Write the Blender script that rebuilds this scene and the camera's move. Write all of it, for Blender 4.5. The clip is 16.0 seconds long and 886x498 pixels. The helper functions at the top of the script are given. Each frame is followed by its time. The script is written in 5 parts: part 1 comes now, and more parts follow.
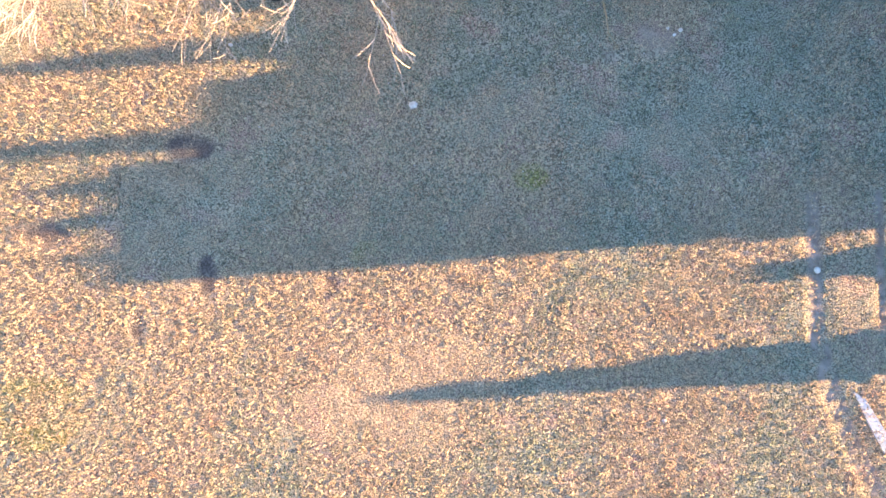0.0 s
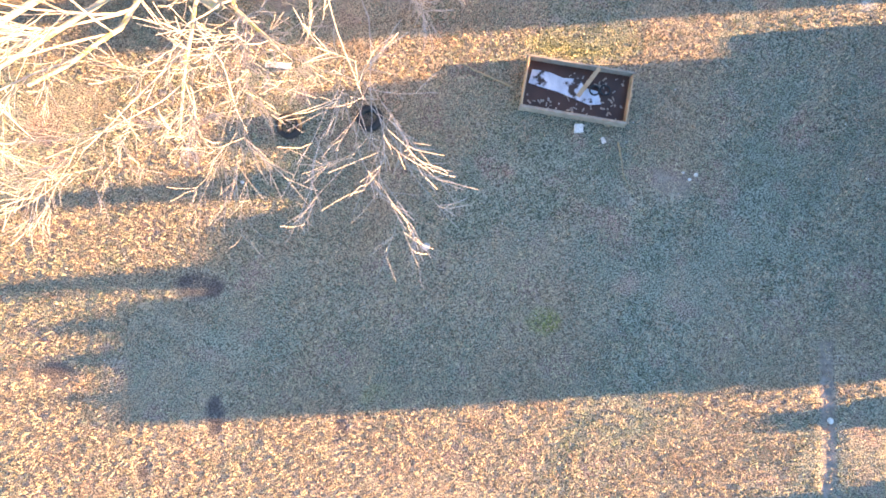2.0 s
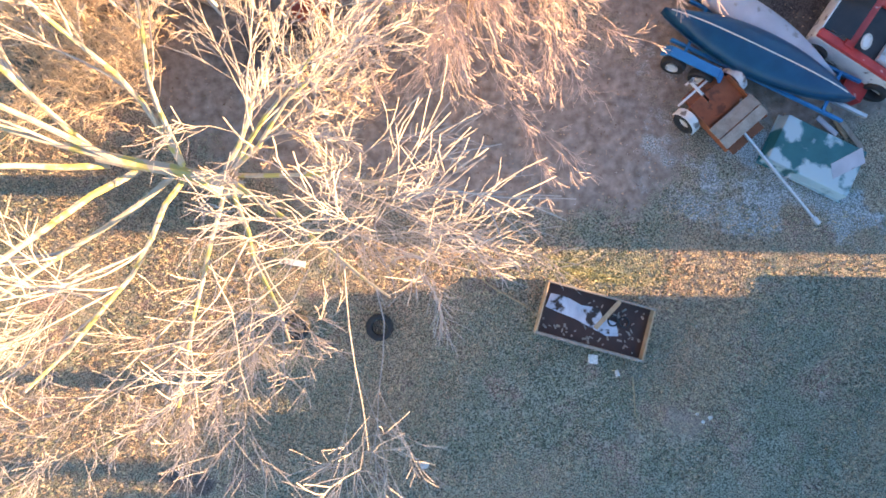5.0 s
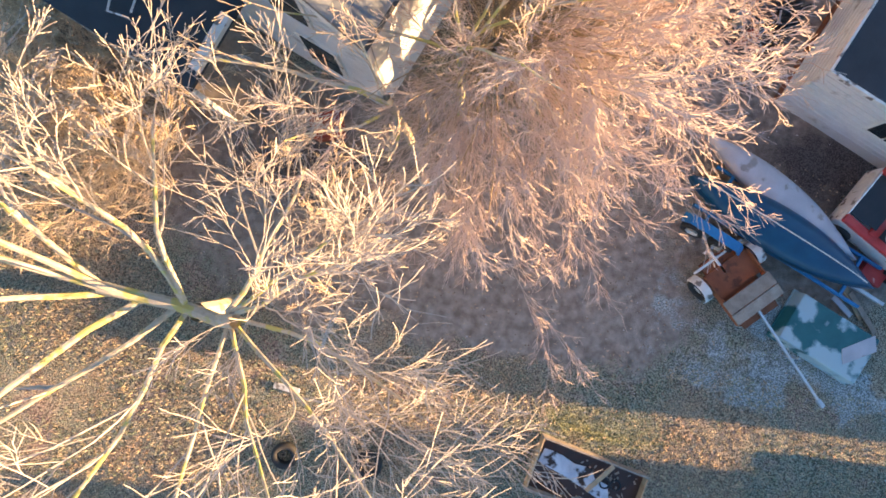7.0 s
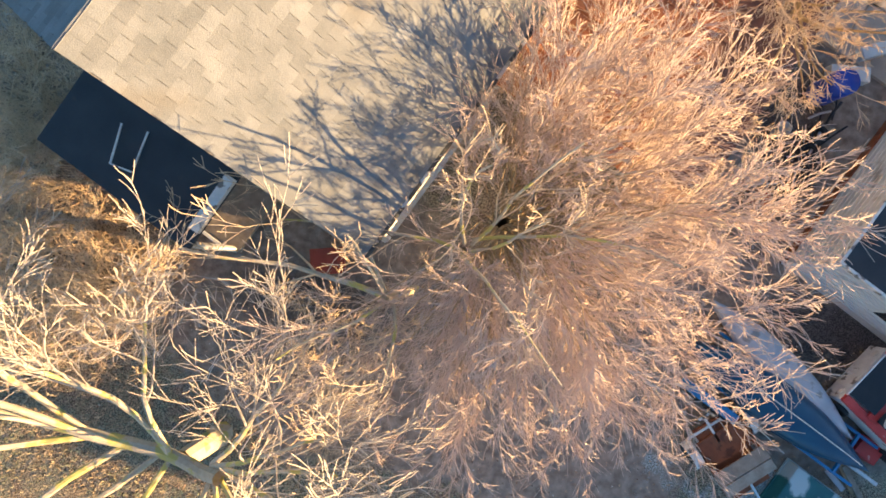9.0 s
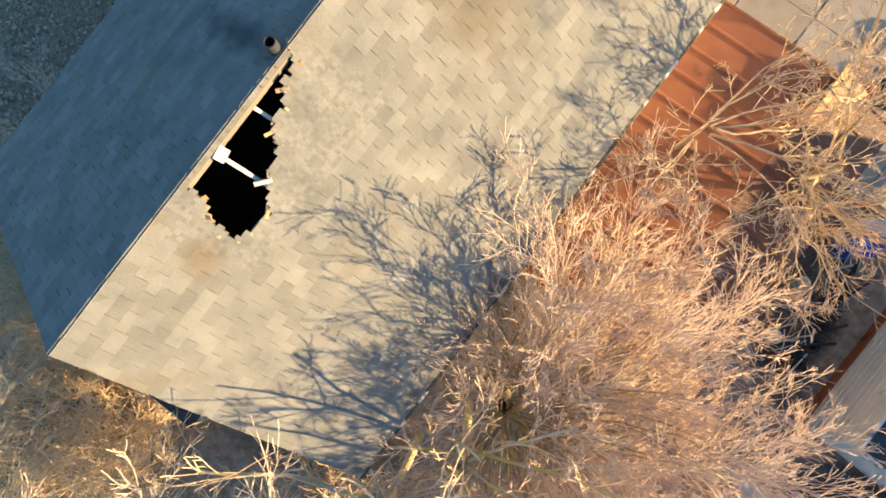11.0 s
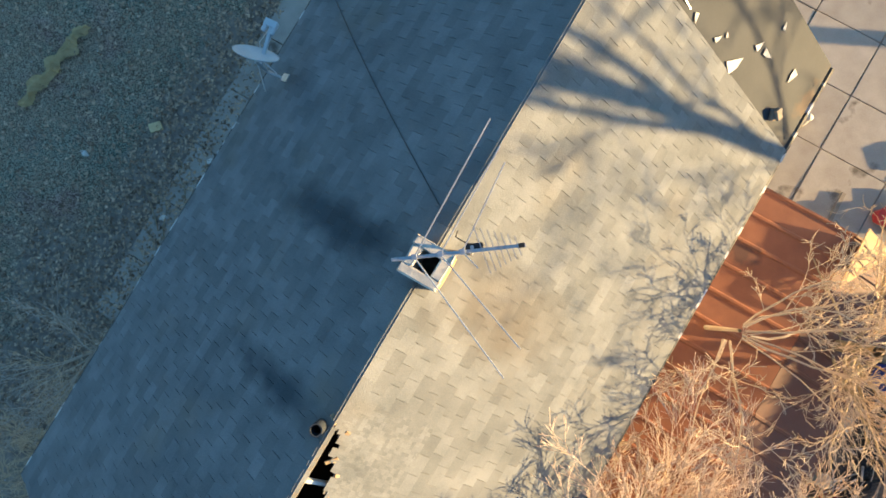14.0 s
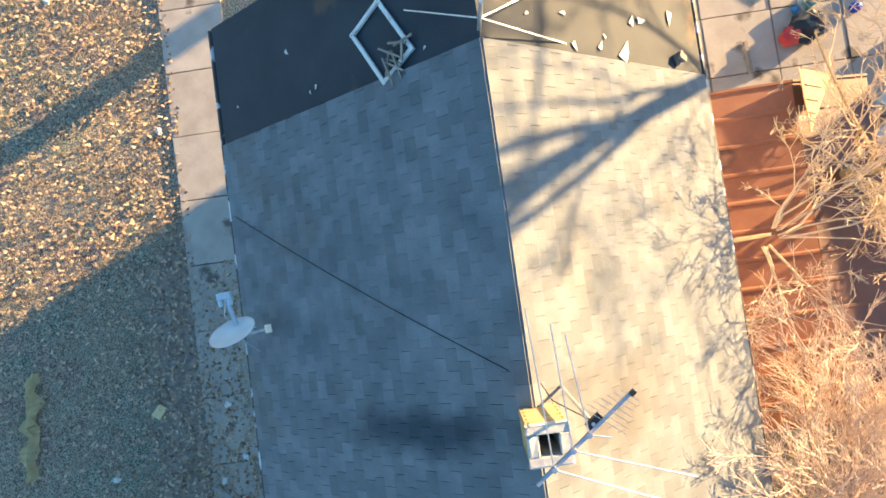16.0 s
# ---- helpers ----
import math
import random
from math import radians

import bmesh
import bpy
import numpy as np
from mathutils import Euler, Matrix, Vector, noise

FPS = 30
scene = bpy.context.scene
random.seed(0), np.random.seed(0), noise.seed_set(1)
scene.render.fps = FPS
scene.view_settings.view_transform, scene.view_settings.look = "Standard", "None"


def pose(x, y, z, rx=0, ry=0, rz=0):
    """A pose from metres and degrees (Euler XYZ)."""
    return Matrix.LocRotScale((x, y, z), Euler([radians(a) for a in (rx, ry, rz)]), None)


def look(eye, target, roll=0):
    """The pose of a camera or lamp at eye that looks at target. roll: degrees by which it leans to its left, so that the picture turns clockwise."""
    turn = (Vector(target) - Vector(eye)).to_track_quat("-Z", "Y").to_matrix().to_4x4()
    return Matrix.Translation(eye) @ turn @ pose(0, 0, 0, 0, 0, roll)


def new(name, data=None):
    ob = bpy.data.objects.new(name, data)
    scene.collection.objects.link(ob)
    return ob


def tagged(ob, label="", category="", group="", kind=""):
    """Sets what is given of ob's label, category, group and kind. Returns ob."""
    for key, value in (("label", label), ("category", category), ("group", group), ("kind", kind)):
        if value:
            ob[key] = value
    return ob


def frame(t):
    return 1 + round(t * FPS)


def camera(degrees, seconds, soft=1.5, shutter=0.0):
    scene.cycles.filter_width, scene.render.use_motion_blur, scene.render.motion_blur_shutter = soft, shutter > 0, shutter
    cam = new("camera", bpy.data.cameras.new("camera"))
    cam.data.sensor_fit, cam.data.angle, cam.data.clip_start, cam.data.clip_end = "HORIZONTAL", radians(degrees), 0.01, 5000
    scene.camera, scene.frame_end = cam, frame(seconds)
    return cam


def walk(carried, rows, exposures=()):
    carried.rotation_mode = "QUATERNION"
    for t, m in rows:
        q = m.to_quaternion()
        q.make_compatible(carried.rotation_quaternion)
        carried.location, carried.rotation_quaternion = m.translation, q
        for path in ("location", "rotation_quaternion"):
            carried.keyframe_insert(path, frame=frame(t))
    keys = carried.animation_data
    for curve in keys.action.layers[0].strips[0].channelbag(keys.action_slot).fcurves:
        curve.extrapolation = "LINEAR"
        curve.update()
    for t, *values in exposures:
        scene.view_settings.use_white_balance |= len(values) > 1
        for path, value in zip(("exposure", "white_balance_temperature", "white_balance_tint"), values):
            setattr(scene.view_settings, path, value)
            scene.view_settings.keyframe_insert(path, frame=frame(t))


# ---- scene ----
cam = camera(78.0, 16.0, soft=1.7)
PATH = [
    (0, (0.012, 0.704, 12.66), (0.006, 0.765, 10.661), -6.3),
    (0.5, (-0.047, 1.492, 12.661), (-0.05, 1.556, 10.662), -4.3),
    (1, (-0.141, 2.298, 12.651), (-0.14, 2.366, 10.652), -0.4),
    (1.5, (-0.216, 3.124, 12.657), (-0.213, 3.193, 10.658), 1.6),
    (2, (-0.299, 3.946, 12.654), (-0.297, 4.018, 10.655), 1.8),
    (2.5, (-0.456, 4.708, 12.587), (-0.444, 4.792, 10.589), 10.5),
    (3, (-0.484, 5.512, 12.539), (-0.475, 5.601, 10.541), 8.8),
    (3.2, (-0.485, 5.84, 12.52), (-0.479, 5.93, 10.522), 6.6),
    (5.3, (-0.638, 9.129, 12.525), (-0.667, 9.236, 10.529), -9.0),
    (5.5, (-0.683, 9.443, 12.528), (-0.711, 9.549, 10.531), -8.5),
    (6, (-0.805, 10.25, 12.514), (-0.832, 10.356, 10.517), -8.3),
    (6.5, (-1.025, 11.128, 12.483), (-1.053, 11.214, 10.485), -7.8),
    (7, (-1.218, 11.931, 12.465), (-1.238, 12.016, 10.467), -1.6),
    (7.5, (-1.412, 12.724, 12.423), (-1.419, 12.806, 10.425), 6.4),
    (8, (-1.565, 13.515, 12.441), (-1.572, 13.597, 10.443), 6.6),
    (8.5, (-1.741, 14.235, 12.435), (-1.759, 14.326, 10.437), 4.1),
    (9, (-1.911, 15.099, 12.439), (-1.933, 15.176, 10.44), -0.2),
    (9.2, (-1.981, 15.469, 12.442), (-2.005, 15.536, 10.443), -4.2),
    (11.3, (-2.566, 18.654, 12.503), (-2.688, 18.738, 10.508), -38.1),
    (11.5, (-2.654, 18.934, 12.516), (-2.783, 19.022, 10.522), -38.1),
    (12, (-2.876, 19.607, 12.580), (-3.018, 19.701, 10.588), -38.8),
    (12.5, (-3.096, 20.169, 12.604), (-3.240, 20.268, 10.612), -38.3),
    (13, (-3.333, 20.678, 12.616), (-3.478, 20.782, 10.624), -36.9),
    (13.5, (-3.573, 21.177, 12.648), (-3.719, 21.286, 10.656), -35.9),
    (14, (-3.784, 21.707, 12.658), (-3.913, 21.820, 10.666), -38.5),
    (14.5, (-3.959, 22.181, 12.673), (-4.067, 22.299, 10.679), -40.2),
    (15, (-4.098, 22.671, 12.690), (-4.178, 22.788, 10.695), -42.6),
    (15.5, (-4.155, 23.169, 12.680), (-4.211, 23.283, 10.684), -44.9),
    (16, (-4.192, 23.640, 12.692), (-4.219, 23.747, 10.695), -42.4),
]
walk(cam, [(t, look(eye, target, roll)) for t, eye, target, roll in PATH],
     exposures=[(0.0, 3.25, 6750, 18), (3.0, 3.35, 6700, 17), (5.5, 2.7, 6350, 13), (7.5, 2.35, 6300, 9), (9.0, 2.15, 6300, 4), (11.5, 1.95, 6150, -4), (13.0, 1.9, 6000, -5), (14.5, 2.0, 5950, -4), (16.0, 2.55, 6200, 0)])

# ---- light ----
SUN_AZ, SUN_EL = 4.5, 8.5      # degrees, from +x towards +y; above the horizon
world = bpy.data.worlds.new("sky")
scene.world = world
world.use_nodes = True
wn = world.node_tree
sky = wn.nodes.new("ShaderNodeTexSky")
sky.sky_type = "NISHITA"
sky.sun_disc = False
sky.ozone_density = 3.0
sky.dust_density = 0.4
sky.sun_elevation = radians(SUN_EL)
sky.sun_rotation = radians(90 - SUN_AZ)
wn.links.new(sky.outputs[0], wn.nodes["Background"].inputs[0])
wn.nodes["Background"].inputs[1].default_value = 0.086
sun = new("sun", bpy.data.lights.new("sun", "SUN"))
sun.data.energy, sun.data.angle, sun.data.color = 5.0, radians(0.6), (1.0, 0.6, 0.27)
az, el = radians(SUN_AZ), radians(SUN_EL)
TOSUN = Vector((math.cos(az) * math.cos(el), math.sin(az) * math.cos(el), math.sin(el)))
sun.matrix_world = look((30, 10, 30), Vector((30, 10, 30)) - TOSUN)


# ---- materials ----
TURN = -20.34
HOUSE = pose(-6.382, 16.2, 0, 0, 0, TURN)    # the house's own axes: x across the ridge, y along it


def material(name, c1, c2, scale=6.0, rough=0.85, metal=0.0, bump=0.15, fine=60.0, spot=None, spot_scale=1.2, spot_at=0.62, random=0.0, island=False, soft_edge=0.03, streaks=()):
    """Two-scale colour variation, fine relief, optional stains of colour spot, and a tone that varies by object."""
    m = bpy.data.materials.new(name)
    m.use_nodes = True
    nt = m.node_tree
    b = nt.nodes["Principled BSDF"]
    b.inputs["Roughness"].default_value, b.inputs["Metallic"].default_value = rough, metal
    co = nt.nodes.new("ShaderNodeNewGeometry")
    n1 = nt.nodes.new("ShaderNodeTexNoise")
    n1.inputs["Scale"].default_value, n1.inputs["Detail"].default_value = scale, 6
    n2 = nt.nodes.new("ShaderNodeTexNoise")
    n2.inputs["Scale"].default_value, n2.inputs["Detail"].default_value = fine, 3
    for n in (n1, n2):
        nt.links.new(co.outputs["Position"], n.inputs["Vector"])
    add = nt.nodes.new("ShaderNodeMath")
    add.operation = "MULTIPLY_ADD"
    nt.links.new(n2.outputs[0], add.inputs[0])
    add.inputs[1].default_value = 0.5
    nt.links.new(n1.outputs[0], add.inputs[2])
    ramp = nt.nodes.new("ShaderNodeMapRange")
    ramp.inputs[1].default_value, ramp.inputs[2].default_value = 0.5, 1.0
    nt.links.new(add.outputs[0], ramp.inputs[0])
    mix = nt.nodes.new("ShaderNodeMix")
    mix.data_type = "RGBA"
    mix.inputs[6].default_value, mix.inputs[7].default_value = (*c1, 1), (*c2, 1)
    nt.links.new(ramp.outputs[0], mix.inputs[0])
    out = mix.outputs[2]
    if spot:
        n3 = nt.nodes.new("ShaderNodeTexNoise")
        n3.inputs["Scale"].default_value, n3.inputs["Detail"].default_value = spot_scale, 7
        nt.links.new(co.outputs["Position"], n3.inputs["Vector"])
        cut = nt.nodes.new("ShaderNodeMapRange")
        cut.inputs[1].default_value, cut.inputs[2].default_value = spot_at - soft_edge, spot_at + soft_edge
        nt.links.new(n3.outputs[0], cut.inputs[0])
        mx = nt.nodes.new("ShaderNodeMix")
        mx.data_type = "RGBA"
        mx.inputs[7].default_value = (*spot, 1)
        nt.links.new(cut.outputs[0], mx.inputs[0])
        nt.links.new(out, mx.inputs[6])
        out = mx.outputs[2]
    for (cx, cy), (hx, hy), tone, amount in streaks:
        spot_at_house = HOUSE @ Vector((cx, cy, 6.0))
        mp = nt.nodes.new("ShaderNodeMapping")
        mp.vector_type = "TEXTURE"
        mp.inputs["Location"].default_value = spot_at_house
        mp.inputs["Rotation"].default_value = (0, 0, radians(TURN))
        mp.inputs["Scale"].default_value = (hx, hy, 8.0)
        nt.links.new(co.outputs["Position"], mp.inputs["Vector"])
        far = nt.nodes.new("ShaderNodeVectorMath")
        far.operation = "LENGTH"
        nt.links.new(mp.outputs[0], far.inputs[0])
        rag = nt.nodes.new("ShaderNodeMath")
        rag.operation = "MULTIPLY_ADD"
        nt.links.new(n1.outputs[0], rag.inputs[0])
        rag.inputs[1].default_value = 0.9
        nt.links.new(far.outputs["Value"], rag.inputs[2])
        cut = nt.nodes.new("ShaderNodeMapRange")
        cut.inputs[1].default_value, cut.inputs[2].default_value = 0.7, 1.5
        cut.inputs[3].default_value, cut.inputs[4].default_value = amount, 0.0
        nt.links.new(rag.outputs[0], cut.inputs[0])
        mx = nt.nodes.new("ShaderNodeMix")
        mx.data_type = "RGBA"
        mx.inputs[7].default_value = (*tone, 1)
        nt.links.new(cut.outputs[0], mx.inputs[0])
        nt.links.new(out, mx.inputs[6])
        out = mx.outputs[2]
    if random:
        if island:
            src = nt.nodes.new("ShaderNodeNewGeometry").outputs["Random Per Island"]
        else:
            src = nt.nodes.new("ShaderNodeObjectInfo").outputs["Random"]
        mr = nt.nodes.new("ShaderNodeMapRange")
        mr.inputs[3].default_value, mr.inputs[4].default_value = 1 - random, 1 + random
        nt.links.new(src, mr.inputs[0])
        hs = nt.nodes.new("ShaderNodeHueSaturation")
        nt.links.new(mr.outputs[0], hs.inputs["Value"])
        nt.links.new(out, hs.inputs["Color"])
        out = hs.outputs[0]
    nt.links.new(out, b.inputs["Base Color"])
    if bump:
        bp = nt.nodes.new("ShaderNodeBump")
        bp.inputs["Strength"].default_value, bp.inputs["Distance"].default_value = bump, 0.02
        nt.links.new(add.outputs[0], bp.inputs["Height"])
        nt.links.new(bp.outputs[0], b.inputs["Normal"])
    return m


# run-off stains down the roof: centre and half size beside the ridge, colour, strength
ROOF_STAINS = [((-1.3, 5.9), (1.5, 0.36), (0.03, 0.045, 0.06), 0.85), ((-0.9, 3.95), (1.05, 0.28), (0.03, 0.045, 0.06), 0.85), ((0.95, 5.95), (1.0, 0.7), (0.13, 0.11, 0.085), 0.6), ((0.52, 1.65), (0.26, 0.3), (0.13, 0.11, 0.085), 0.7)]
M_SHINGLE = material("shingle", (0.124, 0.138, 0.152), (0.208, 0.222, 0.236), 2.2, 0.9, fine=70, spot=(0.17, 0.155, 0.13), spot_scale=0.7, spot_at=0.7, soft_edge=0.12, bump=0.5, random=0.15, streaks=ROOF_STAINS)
M_ROOFBASE = material("roof_felt", (0.14, 0.13, 0.12), (0.2, 0.19, 0.175), 2, 0.95)
M_TAR = material("tar_paper", (0.022, 0.03, 0.04), (0.042, 0.05, 0.062), 1.5, 0.8, spot=(0.09, 0.065, 0.05), spot_scale=0.9, spot_at=0.64)
M_WHITE = material("white_siding", (0.62, 0.63, 0.64), (0.76, 0.76, 0.75), 2, 0.6, fine=25, spot=(0.4, 0.38, 0.35), spot_at=0.68)
M_TRIM = material("weathered_white_paint", (0.6, 0.6, 0.58), (0.78, 0.78, 0.76), 5, 0.6, spot=(0.2, 0.18, 0.16), spot_scale=4, spot_at=0.62)
M_GUTTER = material("flaking_gutter_paint", (0.5, 0.5, 0.5), (0.7, 0.7, 0.7), 5, 0.6, spot=(0.05, 0.05, 0.05), spot_scale=3, spot_at=0.44)
# near-black colour standing in for the shade inside attic and flue
M_DARK = material("interior_shade", (0.012, 0.011, 0.01), (0.02, 0.018, 0.016), 3, 0.95, bump=0)
M_GLASSDARK = material("window_glass", (0.02, 0.025, 0.03), (0.04, 0.045, 0.05), 1, 0.08, bump=0)
M_BRICK = material("buff_brick", (0.42, 0.27, 0.13), (0.55, 0.4, 0.2), 8, 0.9, random=0.2)
M_MORTAR = material("mortar", (0.45, 0.42, 0.38), (0.62, 0.6, 0.55), 9, 0.95, bump=0.4)
M_ALU = material("aluminium", (0.55, 0.56, 0.58), (0.7, 0.7, 0.72), 12, 0.35, 0.8, bump=0.03)
M_GALV = material("galvanised", (0.5, 0.52, 0.54), (0.66, 0.67, 0.68), 8, 0.45, 0.7, bump=0.05)
M_DISH = material("pale_dish_paint", (0.55, 0.6, 0.64), (0.66, 0.7, 0.73), 6, 0.45, bump=0.02)
M_CONC = material("concrete", (0.34, 0.3, 0.26), (0.46, 0.42, 0.37), 2.2, 0.9, fine=40, spot=(0.14, 0.12, 0.1), spot_scale=1.1, spot_at=0.64, random=0.08)
M_WOOD = material("raw_wood", (0.34, 0.24, 0.14), (0.5, 0.38, 0.24), 7, 0.8, random=0.15)
M_GREYWOOD = material("grey_wood", (0.24, 0.2, 0.16), (0.38, 0.33, 0.27), 7, 0.85, random=0.15)
M_BROWNROOF = material("brown_painted_steel", (0.25, 0.095, 0.048), (0.34, 0.135, 0.068), 2.5, 0.55, spot=(0.13, 0.06, 0.04), spot_scale=0.8)
# roof brown darkened for the lean-to's shaded east slope; also the plywood slots
M_DARKBROWN = material("shaded_brown_steel", (0.12, 0.055, 0.04), (0.17, 0.08, 0.055), 2.0, 0.6)
M_RUST = material("rusty_steel", (0.2, 0.06, 0.025), (0.3, 0.1, 0.04), 5, 0.75, spot=(0.12, 0.04, 0.02), spot_scale=3)
M_TEAL = material("teal_paint_peeling", (0.015, 0.11, 0.12), (0.03, 0.16, 0.17), 4, 0.45, spot=(0.42, 0.55, 0.58), spot_scale=1.5, spot_at=0.49)
M_BLUE = material("blue_canvas", (0.005, 0.05, 0.11), (0.01, 0.08, 0.16), 3, 0.35, bump=0.1)
M_BLUEFENDER = material("blue_steel_paint", (0.02, 0.16, 0.38), (0.03, 0.22, 0.48), 5, 0.45)
M_KAYAK = material("grey_gelcoat", (0.4, 0.42, 0.46), (0.55, 0.56, 0.6), 2.5, 0.5, spot=(0.3, 0.29, 0.28), spot_scale=3)
M_RED = material("faded_red_paint", (0.45, 0.03, 0.03), (0.6, 0.07, 0.06), 4, 0.45, spot=(0.7, 0.4, 0.36), spot_scale=5, spot_at=0.7)
M_REDPLASTIC = material("red_plastic", (0.28, 0.045, 0.025), (0.38, 0.07, 0.04), 5, 0.5)
M_BLUEPLASTIC = material("blue_plastic", (0.01, 0.05, 0.4), (0.02, 0.08, 0.5), 4, 0.4)
M_RUBBER = material("rubber", (0.018, 0.018, 0.02), (0.035, 0.034, 0.033), 8, 0.75)
M_BLACK = material("black_plastic", (0.012, 0.013, 0.015), (0.03, 0.03, 0.035), 4, 0.5)
M_FOAM = material("yellow_foam", (0.62, 0.47, 0.24), (0.78, 0.64, 0.37), 6, 0.95)
M_BARK = material("pale_bark", (0.42, 0.37, 0.28), (0.58, 0.52, 0.4), 9, 0.9, spot=(0.5, 0.46, 0.16), spot_scale=2.5, spot_at=0.55)
M_TWIG = material("pale_twig", (0.42, 0.37, 0.32), (0.58, 0.52, 0.45), 5, 0.85, bump=0)
M_TWIGRED = material("russet_twig", (0.5, 0.39, 0.32), (0.66, 0.54, 0.46), 5, 0.85, bump=0)
M_TWIGTAN = material("tan_twig", (0.56, 0.43, 0.29), (0.7, 0.57, 0.41), 5, 0.85, bump=0)
M_STEM = material("stem_bark", (0.27, 0.21, 0.13), (0.4, 0.32, 0.2), 9, 0.9)
M_STONE = material("pale_litter", (0.5, 0.48, 0.44), (0.75, 0.73, 0.7), 20, 0.8, random=0.2)
M_LEAF = material("dead_leaf", (0.26, 0.17, 0.11), (0.5, 0.39, 0.28), 9, 0.9, bump=0, random=0.6, island=True)


# ---- mesh helpers ----
def meshed(name, bm, mat, smooth=False):
    me = bpy.data.meshes.new(name)
    bm.to_mesh(me)
    bm.free()
    me.materials.append(mat)
    if smooth:
        for p in me.polygons:
            p.use_smooth = True
    return me


def part(name, bm, mat, parent=None, label="", smooth=False):
    ob = new(name, meshed(name, bm, mat, smooth))
    if parent:
        ob.parent = parent
    return tagged(ob, label)


def thing(name, m, label, category, group="", kind=""):
    ob = new(name)
    ob.matrix_world = m
    return tagged(ob, label, category, group, kind)


def box(sx, sy, sz, at=(0, 0, 0), rot=(0, 0, 0), bevel=0.0, bm=None, taper=1.0):
    """A box centred on at, its edges rounded by bevel; its top is scaled by taper."""
    bm = bm or bmesh.new()
    r = bmesh.ops.create_cube(bm, size=1.0)
    vs = r["verts"]
    for v in vs:
        k = taper if v.co.z > 0 else 1.0
        v.co = Vector((v.co.x * sx * k, v.co.y * sy * k, v.co.z * sz))
    if bevel:
        es = list({e for v in vs for e in v.link_edges})
        r = bmesh.ops.bevel(bm, geom=es, offset=bevel, segments=2, affect="EDGES", profile=0.7)
        vs = list(set(vs) & set(bm.verts)) + r["verts"]
        vs = [v for v in set(vs) if v.is_valid]
    bmesh.ops.transform(bm, matrix=pose(*at, *rot), verts=vs)
    return bm


def tube(points, r0, r1=None, n=6, bm=None, cap=True):
    """A tube along points, its radius running from r0 to r1."""
    bm = bm or bmesh.new()
    r1 = r0 if r1 is None else r1
    pts = [Vector(p) for p in points]
    rings = []
    for i, p in enumerate(pts):
        d = (pts[min(i + 1, len(pts) - 1)] - pts[max(i - 1, 0)])
        d = d.normalized() if d.length > 1e-6 else Vector((0, 0, 1))
        a = d.orthogonal().normalized()
        b = d.cross(a)
        r = r0 + (r1 - r0) * i / max(1, len(pts) - 1)
        rings.append([bm.verts.new(p + r * (a * math.cos(k * math.tau / n) + b * math.sin(k * math.tau / n))) for k in range(n)])
    for u, v in zip(rings, rings[1:]):
        best = min(range(n), key=lambda o: sum((u[k].co - v[(k + o) % n].co).length for k in range(n)))
        for k in range(n):
            bm.faces.new((u[k], u[(k + 1) % n], v[(k + 1 + best) % n], v[(k + best) % n]))
    if cap:
        bm.faces.new(list(reversed(rings[0])))
        bm.faces.new(rings[-1])
    return bm


def lathe(profile, n=20, bm=None, m=None):
    """A turned form from (radius, height) pairs."""
    bm = bm or bmesh.new()
    rings = [[bm.verts.new((r * math.cos(k * math.tau / n), r * math.sin(k * math.tau / n), z)) for k in range(n)] for r, z in profile]
    for u, v in zip(rings, rings[1:]):
        for k in range(n):
            bm.faces.new((u[k], u[(k + 1) % n], v[(k + 1) % n], v[k]))
    if m is not None:
        bmesh.ops.transform(bm, matrix=m, verts=[v for r in rings for v in r])
    return bm


def slab(outline, z0, z1, bm=None):
    """A flat plate over an outline of (x, y)."""
    bm = bm or bmesh.new()
    lo = [bm.verts.new((x, y, z0)) for x, y in outline]
    hi = [bm.verts.new((x, y, z1)) for x, y in outline]
    bm.faces.new(list(reversed(lo)))
    bm.faces.new(hi)
    for i in range(len(lo)):
        j = (i + 1) % len(lo)
        bm.faces.new((lo[i], lo[j], hi[j], hi[i]))
    bmesh.ops.recalc_face_normals(bm, faces=bm.faces)
    return bm


def raw(name, verts, faces, mat, parent=None, label=""):
    me = bpy.data.meshes.new(name)
    me.from_pydata(verts, [], faces)
    me.materials.append(mat)
    ob = new(name, me)
    if parent:
        ob.parent = parent
    return tagged(ob, label)


# ---- ground ----
def soft(x, y, cx, cy, rx, ry, edge=0.35):
    d = np.sqrt(((x - cx) / rx) ** 2 + ((y - cy) / ry) ** 2)
    return np.clip((1 - d) / edge, 0, 1)


def wobble(x, y, k, seed):
    """Cheap smooth noise from a few turned waves, -1 to 1."""
    r = np.random.RandomState(seed)
    v = np.zeros_like(x)
    for i in range(7):
        a, p, f = r.uniform(0, math.tau), r.uniform(0, math.tau), k * r.uniform(0.6, 2.2)
        v += np.sin((x * math.cos(a) + y * math.sin(a)) * f + p)
    return v / 4.0


def rut_at(x, y):
    """Bare wheel ruts that curve off beside the lawn."""
    mid = 8.55 + 0.12 * np.clip(-(y + 0.5), 0, 6) ** 1.7
    on = (y < 2.4) * (y > -8)
    return np.clip(sum(np.exp(-((x - mid - k) / 0.07) ** 2) for k in (-0.12, 0.12, 1.55)), 0, 1) * on


